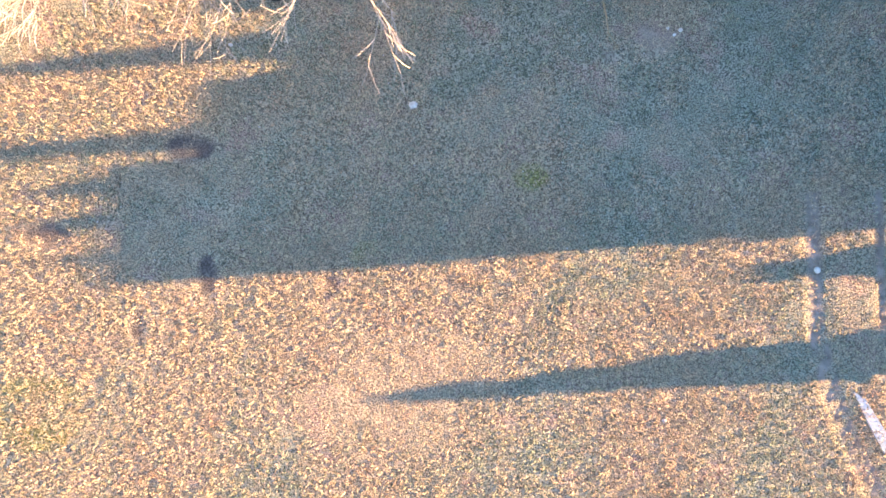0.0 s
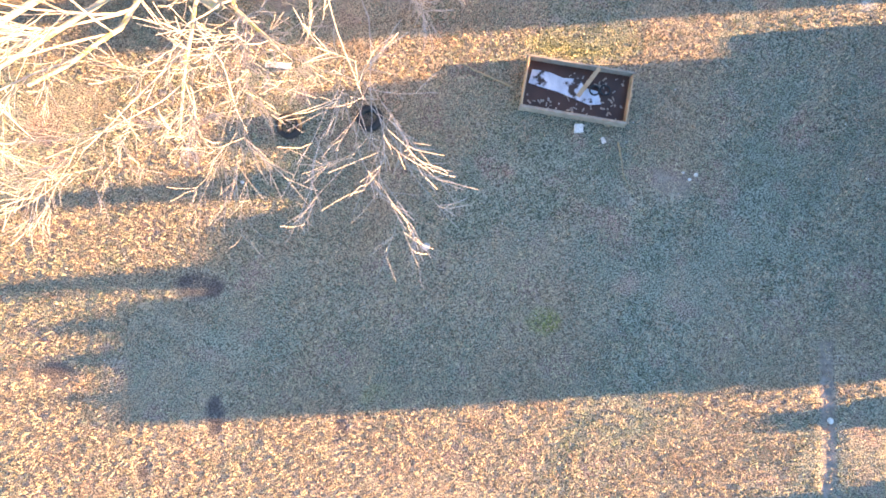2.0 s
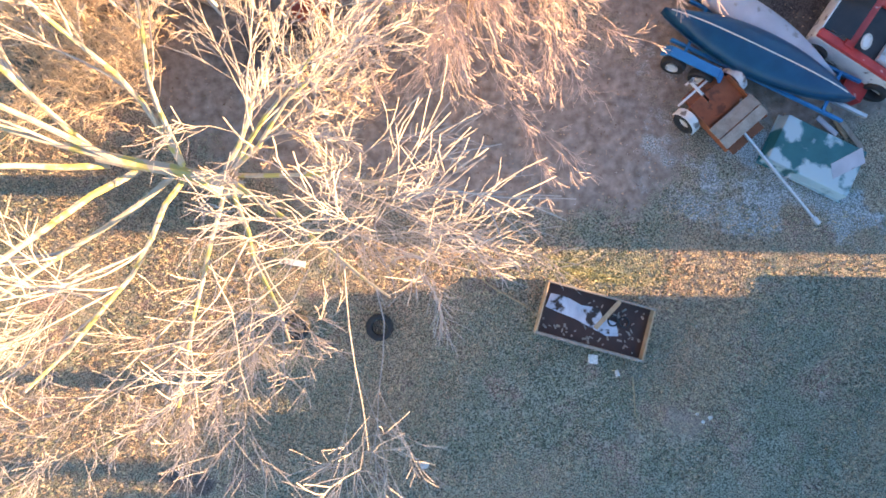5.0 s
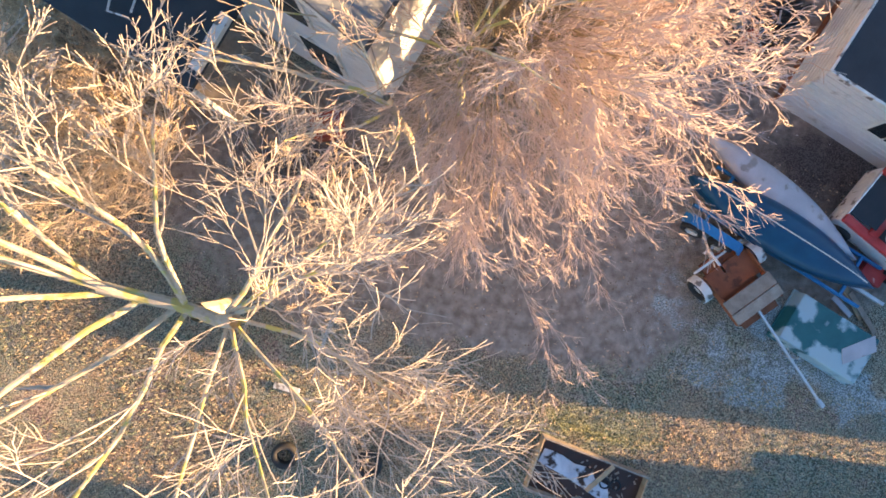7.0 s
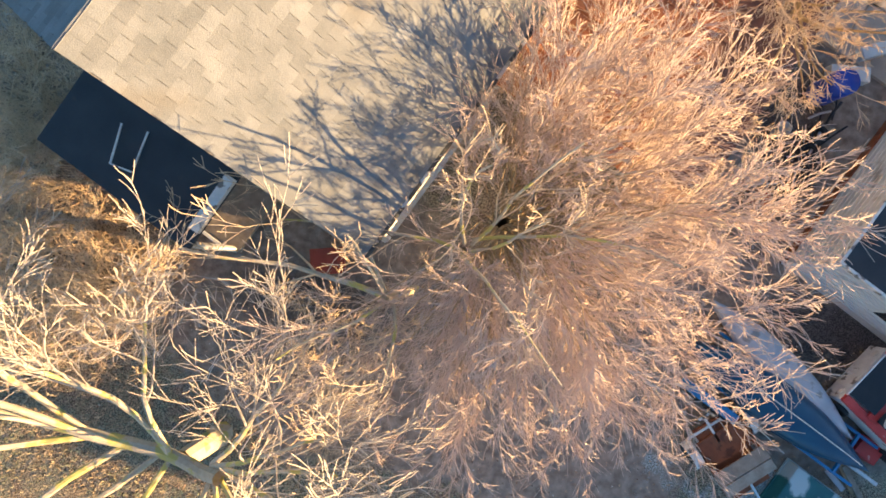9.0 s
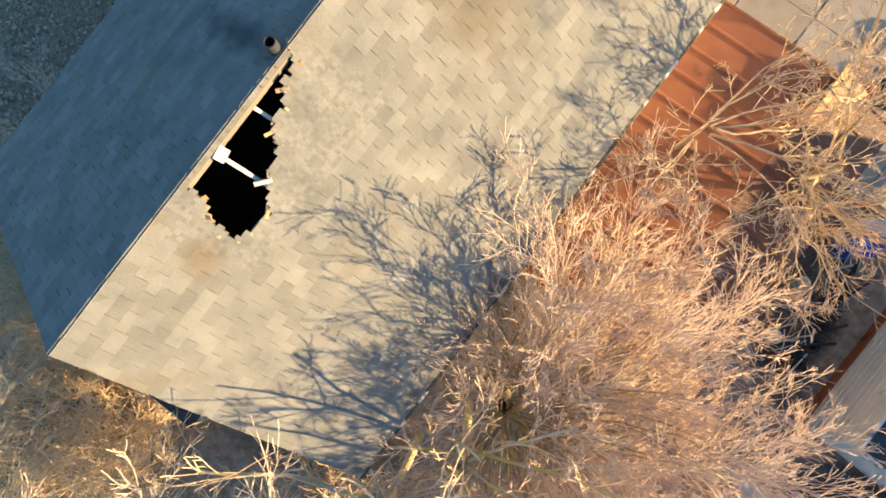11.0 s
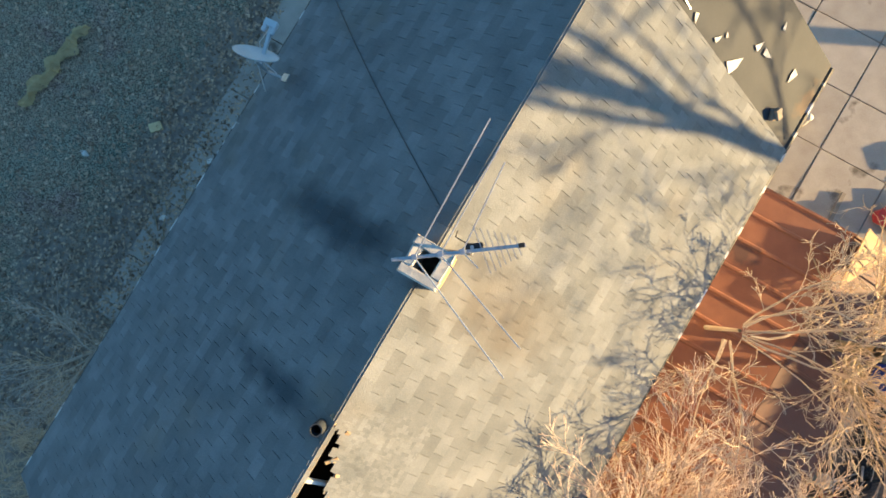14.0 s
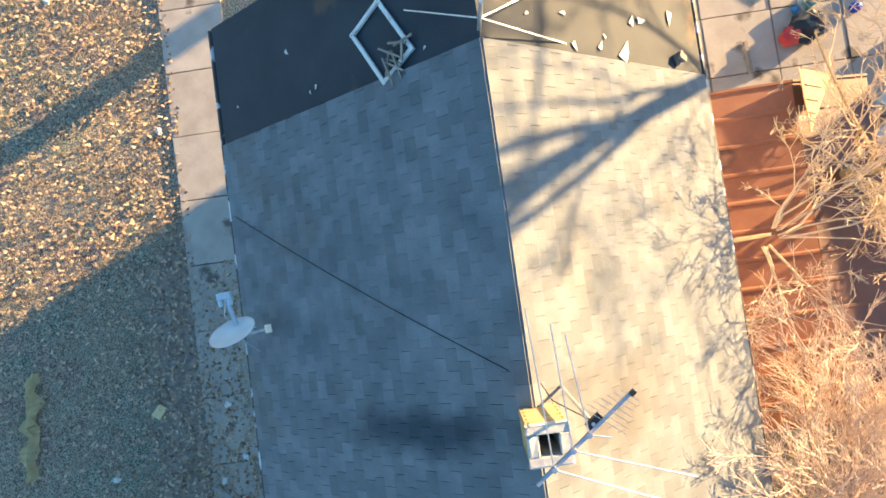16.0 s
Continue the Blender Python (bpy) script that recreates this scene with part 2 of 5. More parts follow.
def soil_at(x, y):
    """How bare the ground is: under the trees, round the vehicles, beside the house."""
    w = 0.5 * wobble(x, y, 1.3, 3) + 0.35 * wobble(x, y, 4.0, 4)
    s = soft(x, y, -3, 13.2, 6.5, 3.6) + soft(x, y, 6.5, 15.2, 5, 2.6) + soft(x, y, 1.8, 12.1, 3.4, 2.1)
    s = s + soft(x, y, -9.9, 22, 1.9, 7) * 0.8 + soft(x, y, 5, 20, 4, 5) + soft(x, y, 4.4, 5.9, 1.4, 0.6) * 0.35
    s = s + soft(x, y, -13, 17, 6, 5) * 0.7
    s = np.clip(s + w * 0.55 * (s > 0.02), 0, 1)
    a = x * 0.937 - y * 0.35 + 11.4
    s = np.maximum(s, np.clip(1.1 - np.abs(a + 7.5) / 1.4, 0, 1) * (y > 16) * (y < 27.5 + 0.8 * w) * 0.95)
    return np.maximum(s, rut_at(x, y))


def dry_at(x, y):
    """Straw-dry grass (1) against green (0)."""
    w = 0.6 * wobble(x, y, 0.9, 7) + 0.4 * wobble(x, y, 3.1, 8)
    base = 0.55 - 0.3 * soft(x, y, 5, 6, 7, 4.5, 0.7) + 0.3 * soft(x, y, -3, -1, 9, 3.5, 0.6)
    return np.clip(base + 0.55 * w, 0, 1)


def frost_at(x, y):
    """Pale rimed grass in the shade beside the trailers."""
    w = 0.5 * wobble(x, y, 2.0, 12) + 0.4 * wobble(x, y, 6.0, 13)
    s = soft(x, y, 6.4, 11.5, 3.4, 1.5) * 1.25 + soft(x, y, 4.0, 13.4, 0.9, 1.8) * 0.8 + soft(x, y, 9.5, 10.6, 2, 0.7) * 0.9 + soft(x, y, 3.0, 6.9, 1.4, 0.35) * 0.4
    return np.clip(s * (0.45 + 0.9 * w), 0, 1)


def char_shade_at(x, y):
    """Charred spots in the lawn, dark soil by the shed, and shade put into the colour before the house and in the
    alley.
    """
    w = 0.3 * wobble(x, y, 5.0, 15)
    s = soft(x, y, -5.9, 3.52, 0.75, 0.42) + soft(x, y, -5.5, 0.55, 0.32, 0.6) + soft(x, y, -7.1, -0.65, 0.25, 0.5) * 0.8 + soft(x, y, -9.2, 1.5, 0.7, 0.35) * 0.8
    s = s + soft(x, y, -2.6, 0.4, 0.22, 0.5) * 0.6 + soft(x, y, -0.9, -1.2, 0.35, 0.3) * 0.5
    # shed soil, then shade painted before the house and down the alley
    s = s + soft(x, y, 7.6, 16.2, 3.4, 1.7, 0.6) + soft(x, y, -4.6, 13.7, 3.4, 1.5, 0.7) * 0.8 + soft(x, y, 4.9, 19.8, 1.2, 3.2, 0.5)
    return np.clip(s * (0.9 + w), 0, 1)


def moss_at(x, y):
    """A yellow-green tuft and rank green growth beside the wooden box."""
    w = 0.4 * wobble(x, y, 4.0, 16)
    return np.clip((soft(x, y, 2.0, 2.75, 0.55, 0.45) + soft(x, y, 3.2, 9.3, 2.2, 0.5) * 0.8 + soft(x, y, -1.6, 0.9, 0.8, 0.6) * 0.7 + soft(x, y, -9.5, -2.6, 1.6, 1.2) * 0.8) * (0.8 + w), 0, 1)


def lines(lo, hi, step, far):
    inner = np.arange(lo, hi + step / 2, step)
    out = np.array(far)
    return np.concatenate((lo - out[::-1], inner, hi + out))


def build_ground():
    xs = lines(-24, 24, 0.16, [2, 6, 15, 40, 120, 400, 1500])
    ys = lines(-12, 44, 0.16, [2, 6, 15, 40, 120, 400, 1500])
    gx, gy = np.meshgrid(xs, ys)
    z = 0.012 * wobble(gx, gy, 5.0, 1) + 0.02 * wobble(gx, gy, 0.8, 2) - 0.02
    # two worn wheel ruts beside the lawn
    z -= 0.06 * rut_at(gx, gy)
    nx, ny = len(xs), len(ys)
    verts = np.stack((gx, gy, z), -1).reshape(-1, 3)
    idx = np.arange(nx * ny).reshape(ny, nx)
    faces = np.stack((idx[:-1, :-1], idx[:-1, 1:], idx[1:, 1:], idx[1:, :-1]), -1).reshape(-1, 4)
    me = bpy.data.meshes.new("ground")
    me.from_pydata(verts.tolist(), [], faces.tolist())
    for name, f in (("soil", soil_at), ("dry", dry_at), ("frost", frost_at), ("char_shade", char_shade_at), ("moss", moss_at)):
        at = me.attributes.new(name, "FLOAT", "POINT")
        at.data.foreach_set("value", f(verts[:, 0], verts[:, 1]).astype(np.float32))
    for p in me.polygons:
        p.use_smooth = True
    ob = tagged(new("ground", me), "winter lawn of dry and green grass with bare soil patches", "ground", kind="structure")
    m = bpy.data.materials.new("lawn")
    m.use_nodes = True
    nt = m.node_tree
    b = nt.nodes["Principled BSDF"]
    b.inputs["Roughness"].default_value = 0.95
    co = nt.nodes.new("ShaderNodeTexCoord")

    def noise_node(scale, detail=5):
        n = nt.nodes.new("ShaderNodeTexNoise")
        n.inputs["Scale"].default_value, n.inputs["Detail"].default_value = scale, detail
        nt.links.new(co.outputs["Object"], n.inputs["Vector"])
        return n.outputs[0]

    def mix(fac, a, c):
        n = nt.nodes.new("ShaderNodeMix")
        n.data_type = "RGBA"
        nt.links.new(fac, n.inputs[0])
        for slot, v in ((6, a), (7, c)):
            if isinstance(v, tuple):
                n.inputs[slot].default_value = (*v, 1)
            else:
                nt.links.new(v, n.inputs[slot])
        return n.outputs[2]

    def span(v, lo, hi):
        n = nt.nodes.new("ShaderNodeMapRange")
        n.inputs[1].default_value, n.inputs[2].default_value = lo, hi
        nt.links.new(v, n.inputs[0])
        return n.outputs[0]

    def plus(a, k, c):
        n = nt.nodes.new("ShaderNodeMath")
        n.operation = "MULTIPLY_ADD"
        nt.links.new(a, n.inputs[0])
        n.inputs[1].default_value = k
        nt.links.new(c, n.inputs[2])
        return n.outputs[0]

    def attr(name):
        n = nt.nodes.new("ShaderNodeAttribute")
        n.attribute_name = name
        return n.outputs["Fac"]

    fine, mid = noise_node(32, 6), noise_node(7, 6)
    green = mix(span(fine, 0.4, 0.6), (0.045, 0.06, 0.042), (0.42, 0.43, 0.33))
    straw = mix(span(fine, 0.4, 0.6), (0.13, 0.1, 0.07), (0.54, 0.45, 0.32))
    grass = mix(span(plus(mid, 1.0, attr("dry")), 0.7, 1.3), green, straw)
    grass = mix(span(noise_node(0.9, 6), 0.52, 0.68), grass, mix(span(fine, 0.4, 0.6), (0.1, 0.065, 0.05), (0.56, 0.4, 0.32)))
    dirt = mix(span(noise_node(5, 8), 0.3, 0.75), (0.2, 0.165, 0.135), (0.44, 0.38, 0.325))
    col = mix(span(plus(mid, 0.7, attr("soil")), 0.55, 1.05), grass, dirt)
    frost = mix(span(fine, 0.4, 0.65), (0.17, 0.19, 0.18), (0.66, 0.7, 0.7))
    col = mix(span(plus(mid, 0.9, attr("frost")), 0.75, 1.15), col, frost)
    col = mix(span(plus(mid, 0.5, attr("moss")), 0.55, 1.2), col, mix(span(fine, 0.4, 0.6), (0.12, 0.12, 0.03), (0.42, 0.4, 0.15)))
    col = mix(span(plus(mid, 0.6, attr("char_shade")), 0.55, 1.15), col, mix(span(fine, 0.4, 0.6), (0.05, 0.042, 0.038), (0.15, 0.13, 0.12)))
    nt.links.new(col, b.inputs["Base Color"])
    bp = nt.nodes.new("ShaderNodeBump")
    bp.inputs["Strength"].default_value, bp.inputs["Distance"].default_value = 0.7, 0.04
    nt.links.new(plus(mid, 0.6, fine), bp.inputs["Height"])
    nt.links.new(bp.outputs[0], b.inputs["Normal"])
    me.materials.append(m)
    return ob


build_ground()


def field(name, mat, n, area, size, keep, label, category, lift=0.0, flat=False, seed=5):
    """Many small blades or leaves over an area, where keep(x, y) says so."""
    r = np.random.RandomState(seed)
    x0, x1, y0, y1 = area
    c = np.stack((r.uniform(x0, x1, n), r.uniform(y0, y1, n)), -1)
    if not flat:
        c = c[np.repeat(np.arange(n // 5), 5)] + r.normal(0, 0.025, ((n // 5) * 5, 2))
    c = c[r.uniform(0, 1, len(c)) < keep(c[:, 0], c[:, 1])]
    k = len(c)
    a = r.uniform(0, math.tau, k)
    h = r.uniform(0.6, 1.3, k) * size
    w = h * (0.8 if flat else 0.22)
    d = np.stack((np.cos(a), np.sin(a)), -1)
    p = np.stack((-d[:, 1], d[:, 0]), -1)
    lean = r.uniform(0.3, 1.0, k)
    v = np.zeros((k, 3, 3))
    v[:, 0, :2] = c - p * w[:, None] / 2
    v[:, 1, :2] = c + p * w[:, None] / 2
    v[:, 2, :2] = c + d * (h * (1.0 if flat else lean))[:, None]
    v[:, 0, 2] = v[:, 1, 2] = lift - 0.01
    v[:, 2, 2] = lift + (r.uniform(0, 0.5, k) * h if flat else h * 0.42)
    if flat:
        v[:, 1, 2] += r.uniform(0, 0.4, k) * h
    me = bpy.data.meshes.new(name)
    me.from_pydata(v.reshape(-1, 3).tolist(), [], np.arange(k * 3).reshape(-1, 3).tolist())
    me.materials.append(mat)
    return tagged(new(name, me), label, category, kind="stuff")


# ---- the house: local x across the ridge to the east, y along the ridge to the north ----
WEST, EAST, LEN, ADD = -3.94, 3.47, 10.2, 12.08
EAVE, RIDGE, RIDGE2 = 4.36, 6.89, 6.85
ADD_END = {EAST: 11.65, WEST: 12.06}
house = thing("house", HOUSE, "white one-family house with grey shingle roof, holed beside the ridge", "house")


def gable_wall(y, ridge, eave, t=0.15, x0=WEST + 0.3, x1=EAST - 0.3):
    bm = bmesh.new()
    rings = []
    for yy in (y, y + t):
        rings.append([bm.verts.new(p) for p in ((x0, yy, -0.1), (x1, yy, -0.1), (x1, yy, eave), (0, yy, ridge), (x0, yy, eave))])
    bm.faces.new(rings[0])
    bm.faces.new(list(reversed(rings[1])))
    for i in range(5):
        j = (i + 1) % 5
        bm.faces.new((rings[0][j], rings[0][i], rings[1][i], rings[1][j]))
    bmesh.ops.recalc_face_normals(bm, faces=bm.faces)
    return bm


part("gable_wall", gable_wall(0.3, RIDGE - 0.28, EAVE - 0.05), M_WHITE, house)
part("gable_wall", gable_wall(ADD - 0.8, RIDGE2 - 0.28, EAVE - 0.05), M_WHITE, house)
part("side_wall", box(0.15, ADD - 1.15, EAVE + 0.05, (WEST + 0.375, ADD / 2 - 0.1, (EAVE + 0.05) / 2 - 0.1)), M_WHITE, house)
part("side_wall", box(0.15, ADD - 1.15, EAVE + 0.05, (EAST - 0.375, ADD / 2 - 0.1, (EAVE + 0.05) / 2 - 0.1)), M_WHITE, house)
for edge in (WEST, EAST):
    for y in (0.03, ADD_END[edge] - 0.03):
        top = RIDGE if y < 1 else RIDGE2
        rise = math.degrees(math.atan2(top - EAVE, abs(edge)))
        part("rake_board", box(math.hypot(top - EAVE, edge), 0.035, 0.2, (edge / 2, y, (top + EAVE) / 2 - 0.24), (0, rise if edge > 0 else -rise, 0)), M_TRIM, house, "white painted rake board")
# plate under the hole, the attic's darkness put into its colour
part("shaded_attic_floor", box(6.6, 10.9, 0.1, (-0.23, 5.95, 3.9)), M_DARK, house)
# clapboards on the south gable
for i in range(30):
    z = 0.25 + i * 0.155
    if z < EAVE:
        wid = EAST - WEST - 0.6
    else:
        wid = (EAST - WEST - 0.6) * max(0.05, (RIDGE - 0.3 - z) / (RIDGE - 0.3 - EAVE))
    if wid > 0.4:
        part("clapboard", box(wid, 0.03, 0.15, (-0.235, 0.285, z), (6, 0, 0)), M_WHITE, house)
for wx, wz in ((-1.9, 3.5), (1.6, 3.5), (-0.2, 5.5), (1.9, 1.5)):
    win = part("window", box(0.95, 0.05, 1.2, (wx, 0.25, wz), bevel=0.008), M_TRIM, house)
    for k in (-0.28, 0.28):
        part("pane", box(0.78, 0.02, 0.5, (wx, 0.215, wz + k)), M_GLASSDARK, win)

HOLE = [(0.03, 4.12), (0.14, 3.94), (0.18, 3.7), (0.29, 3.55), (0.3, 3.28), (0.46, 3.16), (0.53, 2.89), (0.75, 2.51), (0.71, 2.2), (0.64, 2.02), (0.53, 2.06), (0.32, 2.09), (0.2, 2.25), (0.03, 2.23)]


def inside(px, py, poly):
    hit = False
    for (x1, y1), (x2, y2) in zip(poly, poly[1:] + poly[:1]):
        if (y1 > py) != (y2 > py) and px < x1 + (py - y1) / (y2 - y1) * (x2 - x1):
            hit = not hit
    return hit


def slope_point(a, y, out, ridge=RIDGE):
    """A point of the main roof; out: height above its deck."""
    edge = EAST if a > 0 else WEST
    k = (ridge - EAVE) / abs(edge)
    return Vector((a, y, ridge - k * abs(a) + out))


def deck(side, y0, y1, ridge, mat, name, hole=None):
    """The boarded roof under the shingles, in courses, open where the hole is."""
    edge = EAST if side > 0 else WEST
    verts, faces = [], []
    n_cols = 64 if hole else 1
    cols = [abs(edge) * i / n_cols for i in range(n_cols + 1)]
    for c0, c1 in zip(cols, cols[1:]):
        runs, start, y = [], y0, y0
        if hole and c0 < 0.8:
            step = 0.035
            solid = None
            while y < y1 - 1e-6:
                ok = not inside((c0 + c1) / 2, y + step / 2, hole)
                if ok and solid is None:
                    solid = y
                if not ok and solid is not None:
                    runs.append((solid, y))
                    solid = None
                y += step
            if solid is not None:
                runs.append((solid, y1))
        else:
            runs = [(y0, y1)]
        for ya, yb in runs:
            n = len(verts)
            for o in (0.0, -0.09):
                for a, yy in ((c0, ya), (c1, ya), (c1, yb), (c0, yb)):
                    verts.append(tuple(slope_point(side * a, yy, o, ridge)))
            q = [(0, 1, 2, 3), (7, 6, 5, 4), (0, 4, 5, 1), (1, 5, 6, 2), (2, 6, 7, 3), (3, 7, 4, 0)]
            faces += [tuple(n + i for i in f) for f in q]
    return raw(name, verts, faces, mat, house)


deck(1, 0, LEN, RIDGE, M_ROOFBASE, "roof_deck", HOLE)["kind"] = "stuff"
deck(-1, 0, LEN, RIDGE, M_ROOFBASE, "roof_deck")
deck(1, LEN + 0.01, ADD_END[EAST], RIDGE2, M_TAR, "tar_paper_roof")
deck(-1, LEN + 0.01, ADD_END[WEST], RIDGE2, M_TAR, "tar_paper_roof")
for side, edge in ((1, EAST), (-1, WEST)):
    part("gutter", tube([(edge + side * 0.05, 0, EAVE - 0.07), (edge + side * 0.05, ADD_END[edge], EAVE - 0.07)], 0.042, n=8), M_GUTTER, house, "white gutter with peeling paint")
    part("fascia", box(0.03, ADD_END[edge], 0.18, (edge - side * 0.03, ADD_END[edge] / 2, EAVE - 0.14)), M_TRIM, house)
part("flue_pipe", lathe([(0.07, 6.3), (0.07, 7.06), (0.056, 7.06), (0.056, 6.5)], 16, m=pose(-0.1, 3.99, 0)), M_TAR, house, "short grey vent pipe")
for y, a0, a1 in ((3.36, 0.0, 0.5), (2.72, 0.0, 0.85)):
    p, q = slope_point(a0 + 0.02, y, -0.14), slope_point(a1, y + 0.05, -0.14)
    part("rafter", tube([p, q], 0.03, n=4), M_TRIM, house, "pale bare rafter in the hole")
for i in range(16):
    hx, hy = HOLE[(i * 5 + 2) % len(HOLE)]
    q = slope_point(hx + random.uniform(-0.05, 0.03), hy + random.uniform(-0.06, 0.06), 0.0)
    part("splinter", box(random.uniform(0.03, 0.06), random.uniform(0.06, 0.16), 0.012, tuple(q), (random.uniform(-15, 15), 38 + random.uniform(-12, 12), random.uniform(-60, 60))), M_WOOD, house)
part("rafter", box(0.12, 0.16, 0.05, (0.1, 2.75, 6.8), (0, 35, 8)), M_TRIM, house)
part("rafter", box(0.05, 0.2, 0.04, (0.52, 2.76, 6.49), (0, 35, -40)), M_TRIM, house)
# chimney, antenna, dish and what lies on the roofs
CH = HOUSE @ pose(0.04, 6.03, -0.8)
chimney = thing("chimney", CH, "square buff brick chimney with crumbling mortar cap, astride the ridge", "chimney")
for k, (dx, dy, sx, sy) in enumerate(((0, -0.145, 0.36, 0.07), (0, 0.145, 0.36, 0.07), (-0.145, 0, 0.07, 0.22), (0.145, 0, 0.07, 0.22))):
    part("flue_wall", box(sx, sy, 1.75, (dx, dy, 7.4)), M_MORTAR, chimney)
# near-black plate for the shade down the flue
part("shaded_flue_bottom", box(0.22, 0.22, 0.02, (0, 0, 7.3)), M_DARK, chimney)
part("flashing", box(0.44, 0.42, 0.2, (-0.04, 0, 7.36), bevel=0.01), material("green_flashing", (0.1, 0.3, 0.28), (0.16, 0.38, 0.34), 5, 0.6), chimney, "verdigris green metal flashing")
cap_bm = bmesh.new()
for dx, dy, sx, sy in ((0, -0.15, 0.42, 0.1), (0, 0.15, 0.42, 0.1), (-0.15, 0, 0.1, 0.2), (0.15, 0, 0.1, 0.2)):
    box(sx, sy, 0.07, (dx, dy, 8.28), bevel=0.012, bm=cap_bm)
for v in cap_bm.verts:
    v.co += Vector((random.uniform(-1, 1), random.uniform(-1, 1), random.uniform(-1, 1))) * 0.009
part("mortar_cap", cap_bm, M_MORTAR, chimney, "cracked pale mortar cap")
brick_long = meshed("brick", box(0.185, 0.02, 0.062, bevel=0.004), M_BRICK)
for row in range(13):
    z = 7.42 + row * 0.066
    for f in range(4):
        for k in range(2):
            off = -0.095 + 0.19 * k + (0.02 if row % 2 else -0.02)
            b = new("brick", brick_long)
            b.parent = chimney
            b.matrix_basis = pose(0, 0, 0, 0, 0, 90 * f) @ pose(off * 0.9, -0.188, z, 0, 0, random.uniform(-1, 1))

ant = thing("television_antenna", pose(-3.95, 21.96, -0.54, 0, 0, 16.5), "aluminium television antenna on a mast beside the chimney", "antenna")
part("mast", tube([(0.12, 0.06, 7.1), (0.12, 0.03, 8.63)], 0.018, n=8), M_GALV, ant)
part("boom", box(1.13, 0.03, 0.03, (0.0, 0, 8.62), bevel=0.004), M_ALU, ant)
part("bracket", box(0.15, 0.07, 0.06, (0.14, 0.03, 8.59), bevel=0.008), M_BLACK, ant)
part("balun", box(0.05, 0.04, 0.04, (0.53, 0, 8.65), bevel=0.006), M_BLACK, ant)
part("lead", tube([(0.12, 0.06, 8.55), (0.05, 0.12, 8.2), (-0.02, 0.2, 7.9), (0.0, 0.3, 7.5)], 0.006, n=5), M_BLACK, ant, "black aerial lead")
for bx, north, south in ((-0.37, (0.763, 1.1), (0.63, -1.07)), (-0.15, (0.6, 0.86), (0.573, -0.848)), (0.035, (0.44, 0.714), (0.12, -0.15))):
    for dx, dy in (north, south):
        part("long_element", tube([(bx, 0, 8.645), (bx + dx, dy, 8.63)], 0.007, n=5), M_ALU, ant)
    part("clamp", box(0.045, 0.05, 0.04, (bx, 0, 8.645), bevel=0.006), M_ALU, ant)
for i in range(7):
    bx, ln = 0.2 + i * 0.05, 0.2 - 0.019 * i
    part("short_element", tube([(bx - 0.25 * ln, ln, 8.645), (bx + 0.25 * ln, -ln, 8.645)], 0.004, n=4), M_ALU, ant)

dish = thing("satellite_dish", HOUSE @ pose(-3.8, 7.28, 4.72, 0, 0, 4), "pale grey satellite dish bracketed to the eave", "satellite dish")
prof = [(0.0001, 0.0), (0.1, 0.006), (0.2, 0.026), (0.3, 0.06), (0.325, 0.075), (0.325, 0.085), (0.3, 0.07), (0.2, 0.036), (0.1, 0.016), (0.0001, 0.01)]
part("reflector", lathe(prof, 28, m=pose(0, 0, 0.45, -58, 0, 4)), M_DISH, dish, smooth=True)
part("feed_arm", box(0.05, 0.62, 0.045, (-0.03, 0.27, 0.3), (8, 0, 8), bevel=0.006), M_DISH, dish)
lnb = part("feed_head", box(0.2, 0.1, 0.08, (-0.08, 0.58, 0.36), bevel=0.015), M_DISH, dish)
for k in (-0.07, 0.07):
    part("feed_horn", lathe([(0.035, 0), (0.035, 0.1), (0.02, 0.11)], 12, m=pose(-0.08 + k, 0.54, 0.36, 90)), M_DISH, lnb)
part("mounting_pole", tube([(0, -0.03, 0.4), (0.06, -0.02, 0.1), (0.35, 0.0, 0.02)], 0.022, n=8), M_GALV, dish)
part("foot_plate", box(0.16, 0.12, 0.012, (0.38, 0.0, 0.16), (0, -35, 0)), M_GALV, dish)
part("brace", tube([(0.02, -0.04, 0.35), (0.16, -0.3, 0.06)], 0.01, n=6), M_GALV, dish)
part("cable", tube([(-0.08, 0.5, 0.34), (-0.2, 0.3, 0.2), (-0.12, 0.1, 0.05), (0.1, 0.05, -0.1)], 0.008, n=5), M_ALU, dish)

wf = thing("window_frame", HOUSE @ Matrix.Translation(slope_point(-1.13, 10.64, 0.02, RIDGE2)) @ pose(0, 0, 0, 0, -32.6, 0) @ pose(0, 0, 0, 0, 0, 29), "old white wooden window frame lying on the tar-paper roof", "window frame")
for sx, sy, x, y in ((0.05, 0.9, -0.27, 0), (0.05, 0.9, 0.27, 0), (0.49, 0.05, 0, 0.42), (0.49, 0.05, 0, -0.42)):
    part("frame_bar", box(sx, sy, 0.04, (x, y, 0.02), bevel=0.004), M_TRIM, wf)
for i in range(9):
    part("broken_lath", box(0.025, random.uniform(0.2, 0.45), 0.02, (random.uniform(-0.2, 0.25), random.uniform(-0.42, -0.2), 0.035 + i * 0.006), (0, 0, random.uniform(0, 180))), M_GREYWOOD, wf)
